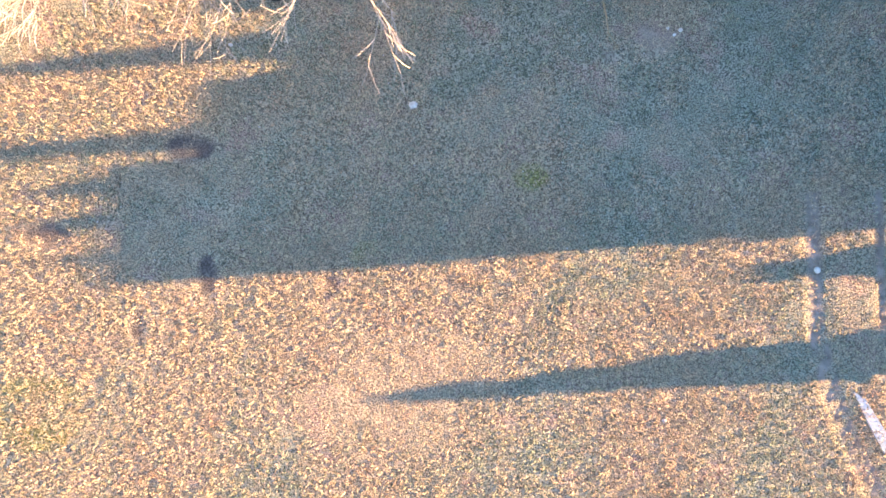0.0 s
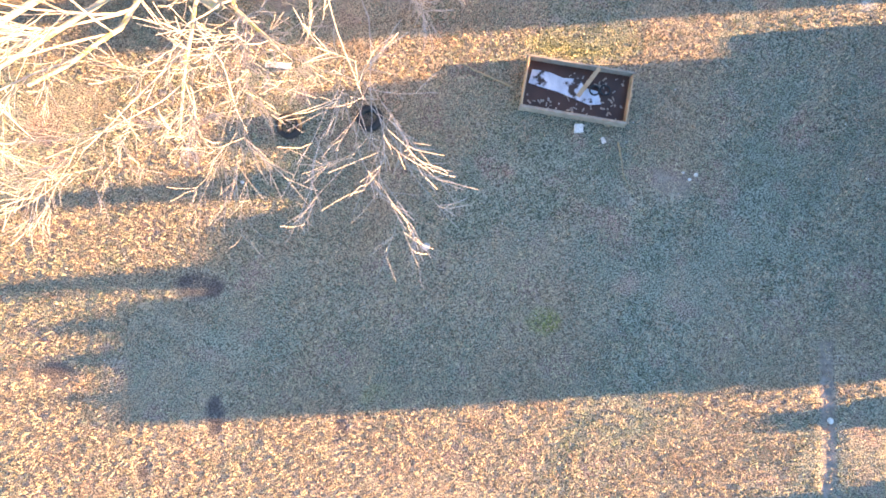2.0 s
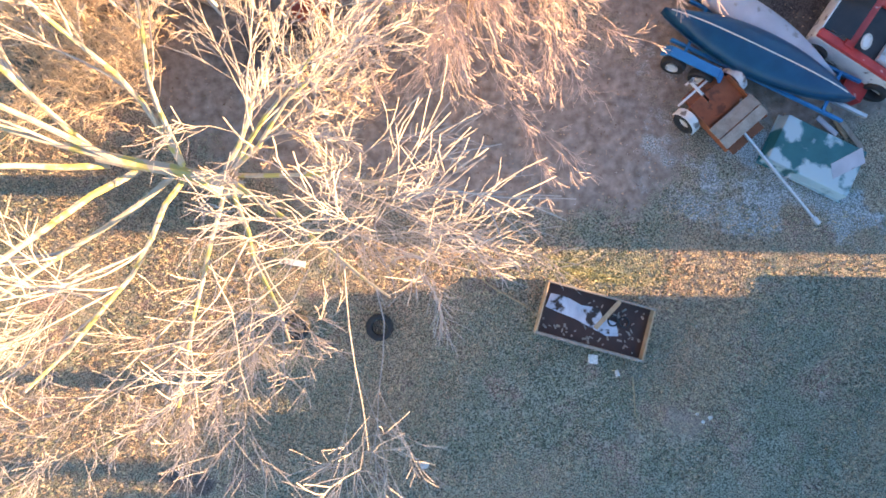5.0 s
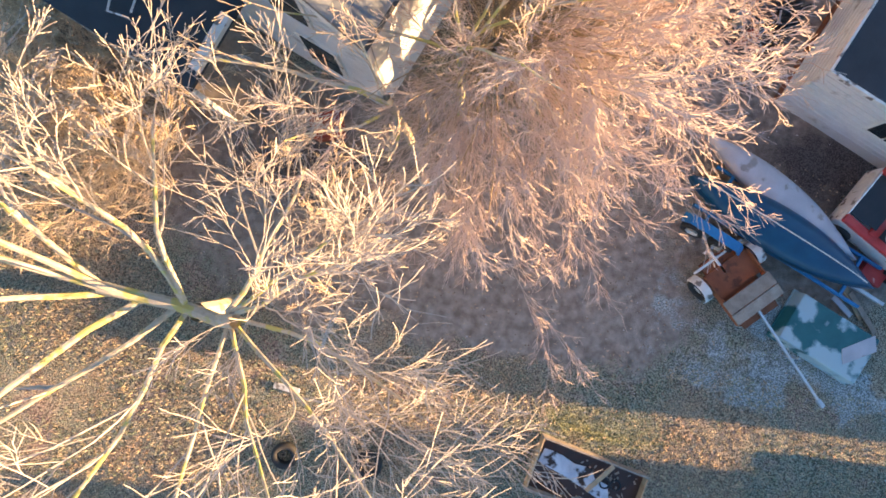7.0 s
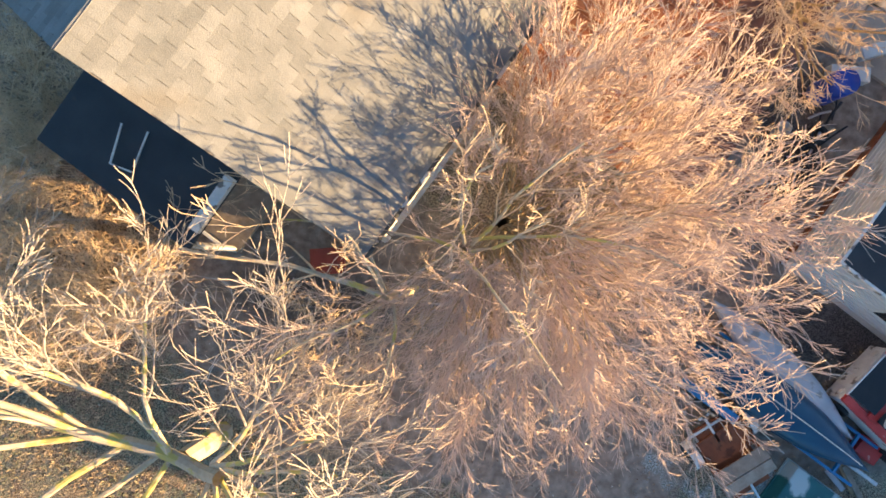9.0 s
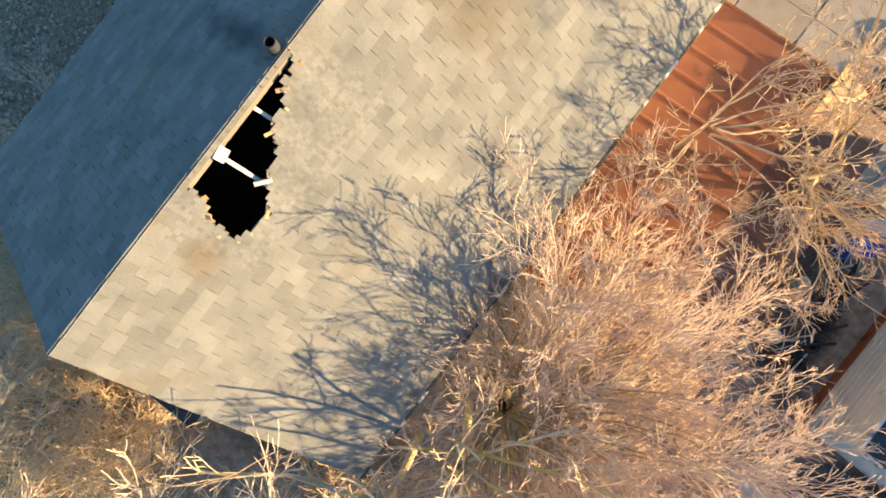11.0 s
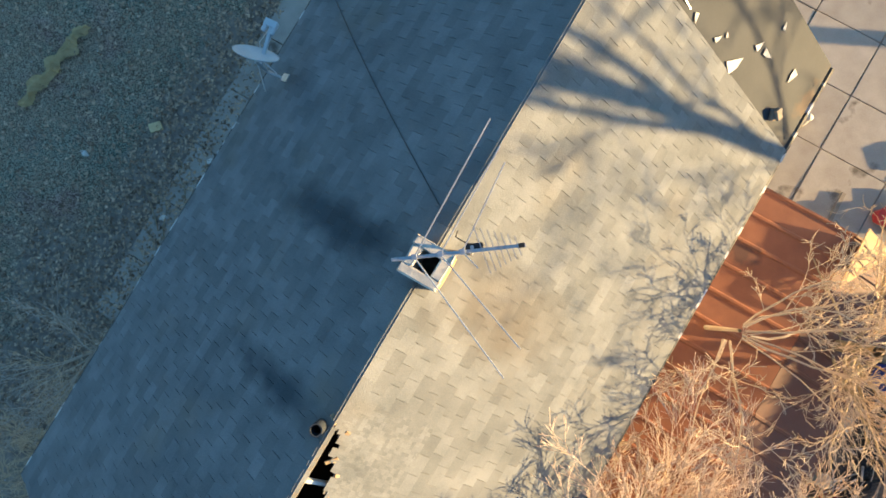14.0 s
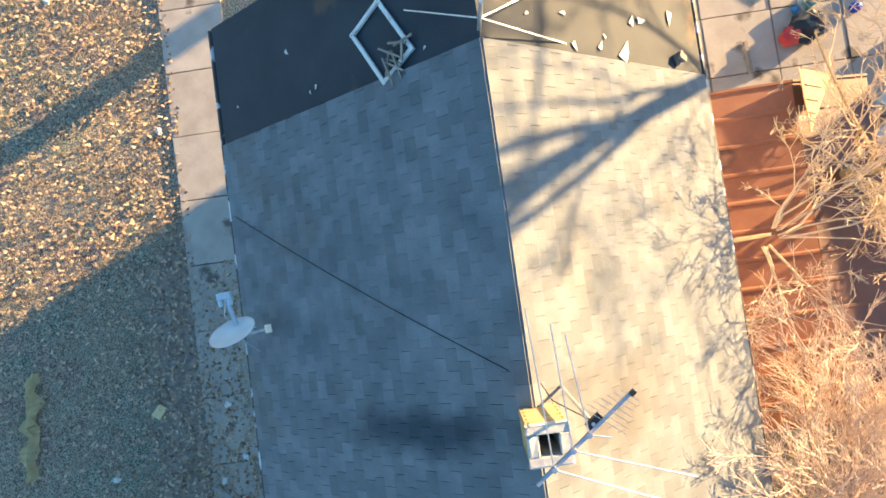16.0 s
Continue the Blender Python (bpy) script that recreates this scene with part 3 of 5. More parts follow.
for a, y, s in ((2.0, 10.33, 0.17), (2.2, 10.8, 0.09), (2.37, 10.83, 0.1), (2.93, 10.98, 0.12), (1.61, 10.36, 0.07), (1.21, 10.3, 0.07), (1.7, 10.5, 0.04), (2.4, 11.3, 0.06), (0.8, 10.9, 0.05), (1.1, 10.7, 0.05), (0.6, 10.6, 0.04), (-0.62, 10.36, 0.03), (-2.56, 11.1, 0.05), (-2.15, 10.46, 0.04), (-2.25, 10.42, 0.03), (-3.57, 10.67, 0.03)):
    p = slope_point(a, y, 0.02, RIDGE2)
    o = slab([(-s, -s * 0.5), (s * 0.9, -s * 0.2), (s * 0.5, s * 0.7), (-s * 0.3, s * 0.3)], 0, 0.006)
    ob = part("torn_scrap", o, M_STONE)
    ob.matrix_world = HOUSE @ Matrix.Translation(p) @ pose(0, 0, 0, 0, 36 if a > 0 else -32.6, 0) @ pose(0, 0, 0, 0, 0, random.uniform(0, 360))
    tagged(ob, "torn pale scrap of roofing on the tar paper", "scrap", "scraps on the tar-paper roof")
rag = bmesh.new()
for i in range(5):
    box(0.1, 0.16, 0.05, (random.uniform(-.05, .05), random.uniform(-.08, .08), 0.02 * i), (0, 0, random.uniform(0, 90)), 0.015, bm=rag)
o = part("bundle", rag, M_GREYWOOD)
o.matrix_world = HOUSE @ Matrix.Translation(slope_point(2.95, 10.37, 0.03, RIDGE2)) @ pose(0, 0, 0, 0, 36, 0)
tagged(o, "small bundle of grey debris on the tar-paper roof", "debris")
mast = thing("roof_mast", HOUSE @ pose(0.0, 10.32, -0.45), "thin metal mast and stays on the tar-paper roof ridge", "mast")
part("pole", tube([(0, 0, 6.9), (0, 0, 7.9)], 0.025, n=8), M_GALV, mast)
for dx, dy in ((-1.1, 0.8), (0.95, 0.7), (1.1, 0.0)):
    part("stay", tube([(0, 0, 7.55), (dx, dy, 7.36 - 0.78 * abs(dx))], 0.01, n=4), M_GALV, mast)
wire = part("roof_cable", tube([tuple(slope_point(-3.9 + 3.7 * k / 14, 9.05 - 2.43 * k / 14 - 0.06 * math.sin(k * math.pi / 14), 0.03)) for k in range(15)], 0.005, n=5), M_BLACK)
wire.matrix_world = HOUSE
tagged(wire, "thin black cable lying across the shingles", "cable")

# porch at the south gable
porch = thing("porch", HOUSE @ pose(-1.03, -1.02, 0), "low porch with a dark felt roof and white posts", "porch")
part("roof", box(3.4, 1.9, 0.1, (0, 0.1, 2.7), (4, 0, 0)), M_TAR, porch)
part("fascia", box(0.2, 1.15, 0.12, (1.62, 0.1, 2.82), (4, 0, 0), bevel=0.008), M_TRIM, porch, "white boxed beam")
for x in (-1.6, -0.5, 1.6):
    part("post", box(0.1, 0.1, 2.64, (x, -0.78, 1.3), bevel=0.008), M_TRIM, porch)
part("rail", box(2.2, 0.06, 0.09, (0.5, -0.78, 0.9), bevel=0.008), M_TRIM, porch)
part("deck", box(3.4, 1.8, 0.16, (0, 0.1, 0.3), bevel=0.01), M_GREYWOOD, porch)
for x0, y0, x1, y1 in ((-0.55, 0.3, -0.3, -0.4), (-0.3, -0.4, 0.1, -0.3), (0.1, -0.2, -0.1, 0.45)):
    part("lath", tube([(x0, y0, 2.82), (x1, y1, 2.79)], 0.02, n=4), M_TRIM, porch, "white lath lying on the roof")
bin_ = thing("storage_bin", pose(-4.4, 14.62, 0, 0, 0, 20) @ Matrix.Diagonal((1.15, 1.15, 1, 1)), "faded red plastic storage bin by the house corner", "bin")
part("tub", box(0.55, 0.42, 0.5, (0, 0, 0.25), bevel=0.03, taper=1.08), M_REDPLASTIC, bin_)
part("lid", box(0.64, 0.5, 0.05, (0, 0, 0.525), bevel=0.02), M_REDPLASTIC, bin_)

# lean-to between the house and the white shed: a low brown steel roof with a ridge
lean = thing("lean_to", HOUSE @ pose(6.1, 7.2, 0), "low lean-to with a brown corrugated steel roof against the house", "lean-to")


def ribbed(x0, z0, x1, z1, y0, y1, n):
    """A sheet with low standing ribs across the fall."""
    bm = bmesh.new()
    up = Vector((-(z1 - z0), 0, x1 - x0)).normalized()
    if up.z < 0:
        up = -up
    rows = []
    for i in range(n):
        a, c = y0 + (y1 - y0) * i / n, y0 + (y1 - y0) * (i + 1) / n
        w = c - a
        for t, h in ((0, 0), (0.82, 0), (0.87, 0.025), (0.95, 0.025)):
            y = a + w * t
            rows.append([bm.verts.new(Vector((x, y, z)) + up * (h + o)) for o in (0.0, -0.02) for x, z in ((x0, z0), (x1, z1))])
    for p, q in zip(rows, rows[1:]):
        bm.faces.new((p[0], p[1], q[1], q[0]))
        bm.faces.new((p[2], q[2], q[3], p[3]))
        bm.faces.new((p[0], q[0], q[2], p[2]))
        bm.faces.new((p[1], p[3], q[3], q[1]))
    bmesh.ops.recalc_face_normals(bm, faces=bm.faces)
    return bm


part("roof_sheet", ribbed(-2.85, 2.12, 0, 2.25, -3.2, 3.3, 12), M_BROWNROOF, lean)
# east sheet: its shade is put into the darker brown
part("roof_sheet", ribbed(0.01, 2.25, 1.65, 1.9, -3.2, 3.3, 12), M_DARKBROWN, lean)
for y in (-3.1, 0, 3.15):
    part("post", box(0.09, 0.09, 1.9, (1.5, y, 0.92)), M_GREYWOOD, lean)
    part("post", box(0.09, 0.09, 2.2, (0, y, 1.08)), M_GREYWOOD, lean)
for z in (0.35, 0.95, 1.55):
    part("back_board", box(4.2, 0.03, 0.5, (-0.6, 3.22, z)), M_GREYWOOD, lean)

# a three-cornered plywood sheet lying on the lean-to, tipped towards the morning sun
ply = thing("plywood_sheet", HOUSE, "three-cornered yellow plywood sheet with dark slots on the lean-to roof", "plywood sheet")
pa, pb, pc = Vector((6.16, 10.62, 2.42)), Vector((6.85, 10.48, 2.22)), Vector((6.2, 9.4, 2.4))
up = (pb - pa).cross(pa - pc).normalized()
up = up if up.z > 0 else -up
bm = bmesh.new()
tops = [bm.verts.new(p + up * 0.012) for p in (pa, pb, pc)]
lows = [bm.verts.new(p - up * 0.012) for p in (pa, pb, pc)]
bm.faces.new(tops)
bm.faces.new(lows[::-1])
for i in range(3):
    j = (i + 1) % 3
    bm.faces.new((lows[i], lows[j], tops[j], tops[i]))
bmesh.ops.recalc_face_normals(bm, faces=bm.faces)
part("sheet", bm, material("yellow_plywood", (0.5, 0.32, 0.14), (0.66, 0.45, 0.22), 5, 0.7, spot=(0.36, 0.22, 0.1), spot_scale=3), ply)
for k in (0.24, 0.47, 0.68):
    p, q = pa.lerp(pc, k), pb.lerp(pc, k)
    part("slot", tube([p.lerp(q, 0.12) + up * 0.012, p.lerp(q, 0.8) + up * 0.012], 0.016, n=5), M_DARKBROWN, ply, "dark slot across the sheet")
for k in (0.3, 0.7):
    p = pa.lerp(pb, 0.7).lerp(pc, k * 0.5)
    part("prop", box(0.05, 0.05, 0.2, (p.x, p.y, p.z - 0.1)), M_GREYWOOD, ply)

# the white shed east of the alley
SHED = pose(5.45, 17.35, 0, 0, 0, -22)
shed = thing("shed", SHED, "low white-sided shed with a flat dark roof and one window", "shed")
SW, SL, SH = 3.4, 7.0, 1.9
part("wall", box(SW, 0.1, SH, (SW / 2, 0.05, SH / 2 - 0.05)), M_WHITE, shed)
part("wall", box(SW, 0.1, SH, (SW / 2, SL - 0.05, SH / 2 - 0.05)), M_WHITE, shed)
part("wall", box(0.1, SL - 0.2, SH, (0.05, SL / 2, SH / 2 - 0.05)), M_WHITE, shed)
part("wall", box(0.1, SL - 0.2, SH, (SW - 0.05, SL / 2, SH / 2 - 0.05)), M_WHITE, shed)
part("roof", box(SW + 0.06, SL + 0.06, 0.06, (SW / 2, SL / 2, SH - 0.02), bevel=0.01), M_TAR, shed)
part("edge_trim", box(0.06, SL + 0.1, 0.1, (-0.04, SL / 2, SH), bevel=0.01), M_TRIM, shed)
part("edge_trim", box(SW + 0.1, 0.06, 0.1, (SW / 2, -0.04, SH), bevel=0.01), M_TRIM, shed)
win = part("window", box(0.9, 0.06, 0.62, (2.0, -0.01, 1.25), bevel=0.01), M_TRIM, shed)
part("pane", box(0.36, 0.02, 0.48, (1.8, -0.04, 1.25)), M_GLASSDARK, win)
part("pane", box(0.36, 0.02, 0.48, (2.2, -0.04, 1.25)), M_GLASSDARK, win)
part("base_board", box(0.04, SL, 0.22, (-0.03, SL / 2, 0.09)), M_RUST, shed)
# clapboards of the shed
for i in range(11):
    z = 0.3 + i * 0.15
    part("clapboard", box(0.02, SL, 0.145, (-0.012, SL / 2, z), (0, -5, 0)), M_WHITE, shed)
    for x, w in ((0.775, 1.55), (2.925, 0.95)) if 0.95 < z < 1.55 else ((SW / 2, SW),):
        part("clapboard", box(w, 0.02, 0.145, (x, -0.012, z), (5, 0, 0)), M_WHITE, shed)

# concrete: walk west of the house, patio north-east
def slabs(name, a0, a1, s0, s1, na, ns, label):
    ob = thing(name, HOUSE, label, "paving", kind="structure")
    w, h = (a1 - a0) / na, (s1 - s0) / ns
    me = meshed("slab", box(w - 0.025, h - 0.025, 0.1, bevel=0.012), M_CONC)
    for i in range(na):
        for j in range(ns):
            c = new("slab", me)
            c.parent = ob
            c.matrix_basis = pose(a0 + w * (i + 0.5), s0 + h * (j + 0.5), 0.0 + random.uniform(-0.008, 0.008), random.uniform(-0.5, 0.5), random.uniform(-0.5, 0.5), random.uniform(-0.3, 0.3))
    return ob


slabs("pavement_1", -6.95, -5.4, 1.0, 18.0, 1, 11, "worn concrete walk beside the house, partly under litter")
slabs("pavement_2", 2.5, 10.5, 9.95, 18.35, 5, 6, "stained concrete patio slabs behind the house")

# ---- yard things ----
def rough_ring(r_out, r_in, h):
    return lathe([(r_in, 0.02), (r_out * 0.92, 0), (r_out, h * 0.3), (r_out, h * 0.7), (r_out * 0.92, h), (r_in, h - 0.02), (r_in * 1.05, h / 2), (r_in, 0.02)], 26)


bed = thing("raised_bed", pose(2.78, 8.06, 0, 0, 0, -9.5), "long wooden box with a dark lining, holding wet plastic and hoses", "wooden box")
part("bottom", box(2.4, 1.18, 0.05, (0, 0, 0.06)), material("wet_dark_lining", (0.05, 0.022, 0.014), (0.09, 0.045, 0.03), 3, 0.4), bed)
for sx, sy, x, y in ((2.48, 0.045, 0, 0.59), (2.48, 0.06, 0, -0.59), (0.04, 1.12, -1.21, 0), (0.04, 1.12, 1.21, 0)):
    part("side_board", box(sx, sy, 0.3, (x, y, 0.16), bevel=0.008), M_WOOD if sy > 0.5 else M_GREYWOOD, bed)
pl = bmesh.new()
slab([(-1.12, 0.02), (-0.9, -0.02), (-0.4, -0.08), (0.0, -0.18), (0.35, -0.26), (0.62, -0.2), (0.5, 0.08), (0.18, 0.12), (0.05, 0.3), (-0.35, 0.26), (-0.75, 0.36), (-1.08, 0.34)], 0.1, 0.13, pl)
ob = part("plastic_sheet", pl, material("clear_wet_plastic", (0.4, 0.45, 0.52), (0.68, 0.72, 0.78), 4, 0.2, bump=0.5, spot=(0.06, 0.04, 0.03), spot_scale=3, spot_at=0.57))
ob.matrix_world = bed.matrix_world
tagged(ob, "crumpled pale plastic sheet in the wooden box", "plastic sheet")
ob = part("loose_plank", box(0.1, 0.82, 0.03, (0.22, 0.2, 0.3), (0, 0, -28), bevel=0.004), M_WOOD)
ob.matrix_world = bed.matrix_world
tagged(ob, "short plank laid across the wooden box", "plank")
for x, y in ((0.42, 0.1), (0.66, 0.14)):
    hose = part("hose_coil", lathe([(0.11 + 0.02 * math.cos(k * math.tau / 8), 0.13 + 0.02 * math.sin(k * math.tau / 8)) for k in range(9)], 22), M_BLACK, smooth=True)
    hose.matrix_world = bed.matrix_world @ pose(x, y, 0)
    tagged(hose, "black hose coil in the wooden box", "hose", "hose coils")
deb = bmesh.new()
for i in range(70):
    x, y = random.uniform(-0.2, 1.1), random.uniform(-0.5, 0.45)
    if random.random() < 0.3:
        x = random.uniform(-1.1, 0.2)
        y = random.uniform(-0.5, -0.25)
    box(random.uniform(0.03, 0.12), random.uniform(0.02, 0.05), 0.02, (x, y, 0.1), (random.uniform(-20, 20), random.uniform(-20, 20), random.uniform(0, 180)), bm=deb)
ob = part("debris", deb, M_GREYWOOD)
ob.matrix_world = bed.matrix_world
tagged(ob, "scattered sticks and leaves in the wooden box", "debris", kind="stuff")

for n, x, y, r, tilt in (("tyre", -2.0, 7.42, 0.31, 0), ("tyre", -3.87, 7.25, 0.3, 8)):
    t = thing(n, pose(x, y, 0, tilt, 0, 30), "worn black car tyre lying on the lawn", "tyre", "tyres on the lawn")
    part("tread", rough_ring(r, r * 0.55, 0.19), M_RUBBER, t, smooth=True)
pail = thing("bucket", pose(2.84, 7.2, 0), "small white square plastic tub in the grass", "tub")
part("tub", box(0.17, 0.17, 0.14, (0, 0, 0.07), bevel=0.02, taper=1.1), M_STONE, pail)
part("lid", box(0.2, 0.2, 0.02, (0, 0, 0.15), bevel=0.008), M_STONE, pail)
can = thing("cup", pose(3.4, 7.0, 0, 0, 0, 20), "crushed pale cup in the grass", "cup")
part("wall", lathe([(0.04, 0.0), (0.055, 0.14), (0.05, 0.14), (0.035, 0.01)], 12, m=pose(0, 0, 0.05, 80, 0, 0)), M_STONE, can)
pk = thing("white_plank", pose(-4.15, 8.68, 0, 0, 0, -4), "short white painted board under the tree", "board")
part("board", box(0.6, 0.14, 0.04, (0, 0, 0.04), bevel=0.006), M_TRIM, pk)
for x, y, s in ((-0.68, 4.46, 0.09), (-4.95, 5.94, 0.05), (5.45, 6.04, 0.04), (5.6, 6.15, 0.05), (5.3, 6.2, 0.035), (8.6, 0.5, 0.07), (5.0, -2.9, 0.05)):
    st = bmesh.new()
    bmesh.ops.create_icosphere(st, subdivisions=2, radius=s)
    for v in st.verts:
        v.co = Vector((v.co.x * 1.1, v.co.y, v.co.z * 0.6)) * (1 + 0.25 * noise.noise(v.co * 14 + Vector((x, y, 0)))) + Vector((0, 0, s * 0.35))
    ob = part("stone", st, M_STONE)
    ob.matrix_world = pose(x, y, -0.02)
    tagged(ob, "pale stone lying in the grass", "stone", "stones on the lawn")
stick = part("fallen_branch", tube([(3.78, 6.9, 0.03), (3.85, 6.5, 0.05), (3.9, 6.1, 0.03), (4.1, 5.75, 0.03)], 0.025, 0.01, 6), M_STEM)
tagged(stick, "fallen bare branch beside the wooden box", "branch")
stick = part("fallen_branch", tube([(0.15, 8.75, 0.03), (0.6, 8.5, 0.06), (1.3, 8.2, 0.06)], 0.02, 0.03, 6), M_STEM)
tagged(stick, "fallen bare branch beside the wooden box", "branch")
ice = part("puddle", slab([(9.35, -2.3), (9.6, -2.45), (10.1, -3.3), (10.0, -3.7), (9.65, -3.0)], -0.03, 0.0), material("frozen_puddle", (0.45, 0.52, 0.6), (0.62, 0.68, 0.75), 5, 0.15, bump=0.05))
tagged(ice, "frozen puddle in the wheel rut", "puddle", kind="structure")
foam = bmesh.new()
rows = []
for i in range(41):
    f = i / 40
    mid = Vector((-15.48 + 1.2 * f + 0.07 * math.sin(i * 0.5), 24.05 + 2.25 * f, 0.06))
    wide = (0.17 + 0.05 * math.sin(i * 0.7) + 0.05 * noise.noise(Vector((i * 0.45, 0, 0)))) * (0.45 + 0.55 * min(1, 6 * f, 6 * (1 - f)))
    rows.append([foam.verts.new(mid + Vector((k * wide + random.uniform(-0.02, 0.02), -0.45 * k * wide + random.uniform(-0.02, 0.02), 0.05 - 0.06 * abs(k) + 0.06 * noise.noise(Vector((i * 0.6, k * 2.0, 3)))))) for k in (-1, -0.5, 0, 0.5, 1)])
for p, q in zip(rows, rows[1:]):
    for k in range(4):
        foam.faces.new((p[k], p[k + 1], q[k + 1], q[k]))
bmesh.ops.solidify(foam, geom=foam.faces[:], thickness=0.04)
ob = part("foam_strip", foam, M_FOAM)
tagged(ob, "long torn strip of yellow foam on the litter", "foam strip")
ob = part("foam_scrap", box(0.3, 0.22, 0.06, (-11.98, 24.1, 0.05), (5, 8, 30), 0.02), M_FOAM)
tagged(ob, "torn scrap of yellow foam on the litter", "foam scrap")
# small utility trailer with rust-brown box; local x along the tongue (to the south-east), y across
TR = pose(5.19, 12.97, 0, 0, 0, -43)
trailer = thing("utility_trailer", TR, "small utility trailer with rusty box, white fenders and grey boards", "trailer")
part("frame", box(1.7, 0.9, 0.07, (0, 0, 0.38), bevel=0.006), M_RUST, trailer)
part("box_floor", box(0.62, 1.1, 0.05, (-0.3, 0, 0.46), bevel=0.006), M_RUST, trailer, "rust-brown steel floor")
for y in (-0.56, 0.56):
    part("box_side", box(1.25, 0.03, 0.2, (0.05, y, 0.5)), M_RUST, trailer)
part("lid_board", box(0.3, 1.22, 0.03, (0.2, 0, 0.63), (0, -4, 0), bevel=0.006), M_GREYWOOD, trailer, "grey weathered board")
part("lid_board", box(0.25, 1.22, 0.03, (0.5, 0, 0.62), (0, 4, 0), bevel=0.006), M_GREYWOOD, trailer, "grey weathered board")
part("tongue", box(2.6, 0.05, 0.05, (1.9, 0.0, 0.33), (0, 6, 0)), M_GALV, trailer)
part("hitch", box(0.2, 0.1, 0.09, (3.2, 0, 0.2), bevel=0.02), M_GALV, trailer)
part("jack", tube([(2.0, 0.08, 0.0), (2.0, 0.08, 0.5)], 0.03, n=8), M_GALV, trailer)
for y in (-0.72, 0.72):
    f = bmesh.new()
    arc = [[f.verts.new((-0.4 - r * math.cos(math.pi * k / 10), y + w, 0.28 + r * math.sin(math.pi * k / 10))) for w, r in ((-0.1, 0.32), (0.1, 0.32), (0.1, 0.3), (-0.1, 0.3))] for k in range(11)]
    for u, v in zip(arc, arc[1:]):
        for k in range(4):
            f.faces.new((u[k], u[(k + 1) % 4], v[(k + 1) % 4], v[k]))
    bmesh.ops.recalc_face_normals(f, faces=f.faces)
    part("fender", f, M_TRIM, trailer, "white painted fender")
    w = part("wheel", rough_ring(0.27, 0.14, 0.17), M_RUBBER, trailer, smooth=True)
    w.matrix_basis = pose(-0.4, y + 0.085, 0.27, 90, 0, 0)
    part("rim", lathe([(0.001, 0.06), (0.06, 0.07), (0.13, 0.05), (0.145, 0.09)], 18), M_TRIM, w)
part("rear_bar", box(0.05, 1.3, 0.05, (-0.78, 0, 0.42)), M_TRIM, trailer)
part("cross_bar", box(0.62, 0.05, 0.05, (-0.72, -0.1, 0.46)), M_TRIM, trailer)
part("end_stub", box(0.05, 0.24, 0.05, (-1.02, -0.1, 0.46)), M_TRIM, trailer)

# canoe upside down on a boat trailer, and a grey hull beside it
def hull(length, beam, depth, n=26, m=9, flat=0.5, keel=0.0):
    """An upturned double-ended hull: keel up, gunwales down."""
    bm = bmesh.new()
    rows = []
    for i in range(n + 1):
        t = -1 + 2 * i / n
        w = beam / 2 * max(0.015, (1 - abs(t) ** 2.1))
        sheer = 0.10 * abs(t) ** 3
        rows.append([bm.verts.new((t * length / 2, w * math.sin(a), depth * (abs(math.cos(a)) ** flat) * (1 - 0.25 * abs(t) ** 4) - sheer + keel * (abs(k - m / 2) < 0.6))) for k in range(m + 1) for a in [-math.pi / 2 + math.pi * k / m]])
    for p, q in zip(rows, rows[1:]):
        for k in range(m):
            bm.faces.new((p[k], q[k], q[k + 1], p[k + 1]))
    bmesh.ops.recalc_face_normals(bm, faces=bm.faces)
    bmesh.ops.solidify(bm, geom=bm.faces[:], thickness=0.012)
    return bm


AX = math.degrees(math.atan2(13.45 - 15.05, 7.85 - 3.65))
canoe = thing("canoe", pose(5.75, 14.28, 0.55, 0, 0, AX), "dark blue upturned canoe with a pale keel line, on a trailer", "canoe")
part("hull", hull(4.6, 1.04, 0.36, flat=0.6), M_BLUE, canoe, smooth=True)
part("keel_strip", tube([(x, 0, 0.365 * (1 - 0.25 * abs(x / 2.25) ** 4) - 0.1 * abs(x / 2.25) ** 3) for x in [-2.15 + 4.2 * k / 16 for k in range(17)]], 0.016, n=6), M_STONE, canoe, "pale worn keel strip")
part("gunwale", tube([(x, -0.52 * (1 - abs(x / 2.3) ** 2.1), -0.1 * abs(x / 2.25) ** 3) for x in [-2.2 + 4.4 * k / 20 for k in range(21)]], 0.016, n=6), M_BLUE, canoe)
part("gunwale", tube([(x, 0.52 * (1 - abs(x / 2.3) ** 2.1), -0.1 * abs(x / 2.25) ** 3) for x in [-2.2 + 4.4 * k / 20 for k in range(21)]], 0.016, n=6), M_BLUE, canoe)
kx = math.degrees(math.atan2(14.0 - 16.0, 7.45 - 3.95))
kayak = thing("kayak", pose(5.68, 15.05, 0.5, 0, 0, kx), "weathered grey upturned hull beside the blue canoe", "boat hull")
part("hull", hull(4.2, 0.82, 0.26, flat=0.7), M_KAYAK, kayak, smooth=True)
bt = thing("boat_trailer", pose(5.75, 14.35, 0, 0, 0, AX), "blue steel boat trailer with twin-wheel fenders", "boat trailer")
for y in (-0.62, 0.62):
    part("rail", box(4.2, 0.06, 0.08, (0.3, y * (0.8), 0.42)), M_BLUEFENDER, bt)
for x in (-1.4, -0.2, 1.0, 1.9):
    part("cross_member", box(0.06, 1.5 if x < 1 else 1.0, 0.06, (x, 0, 0.46)), M_BLUEFENDER, bt)
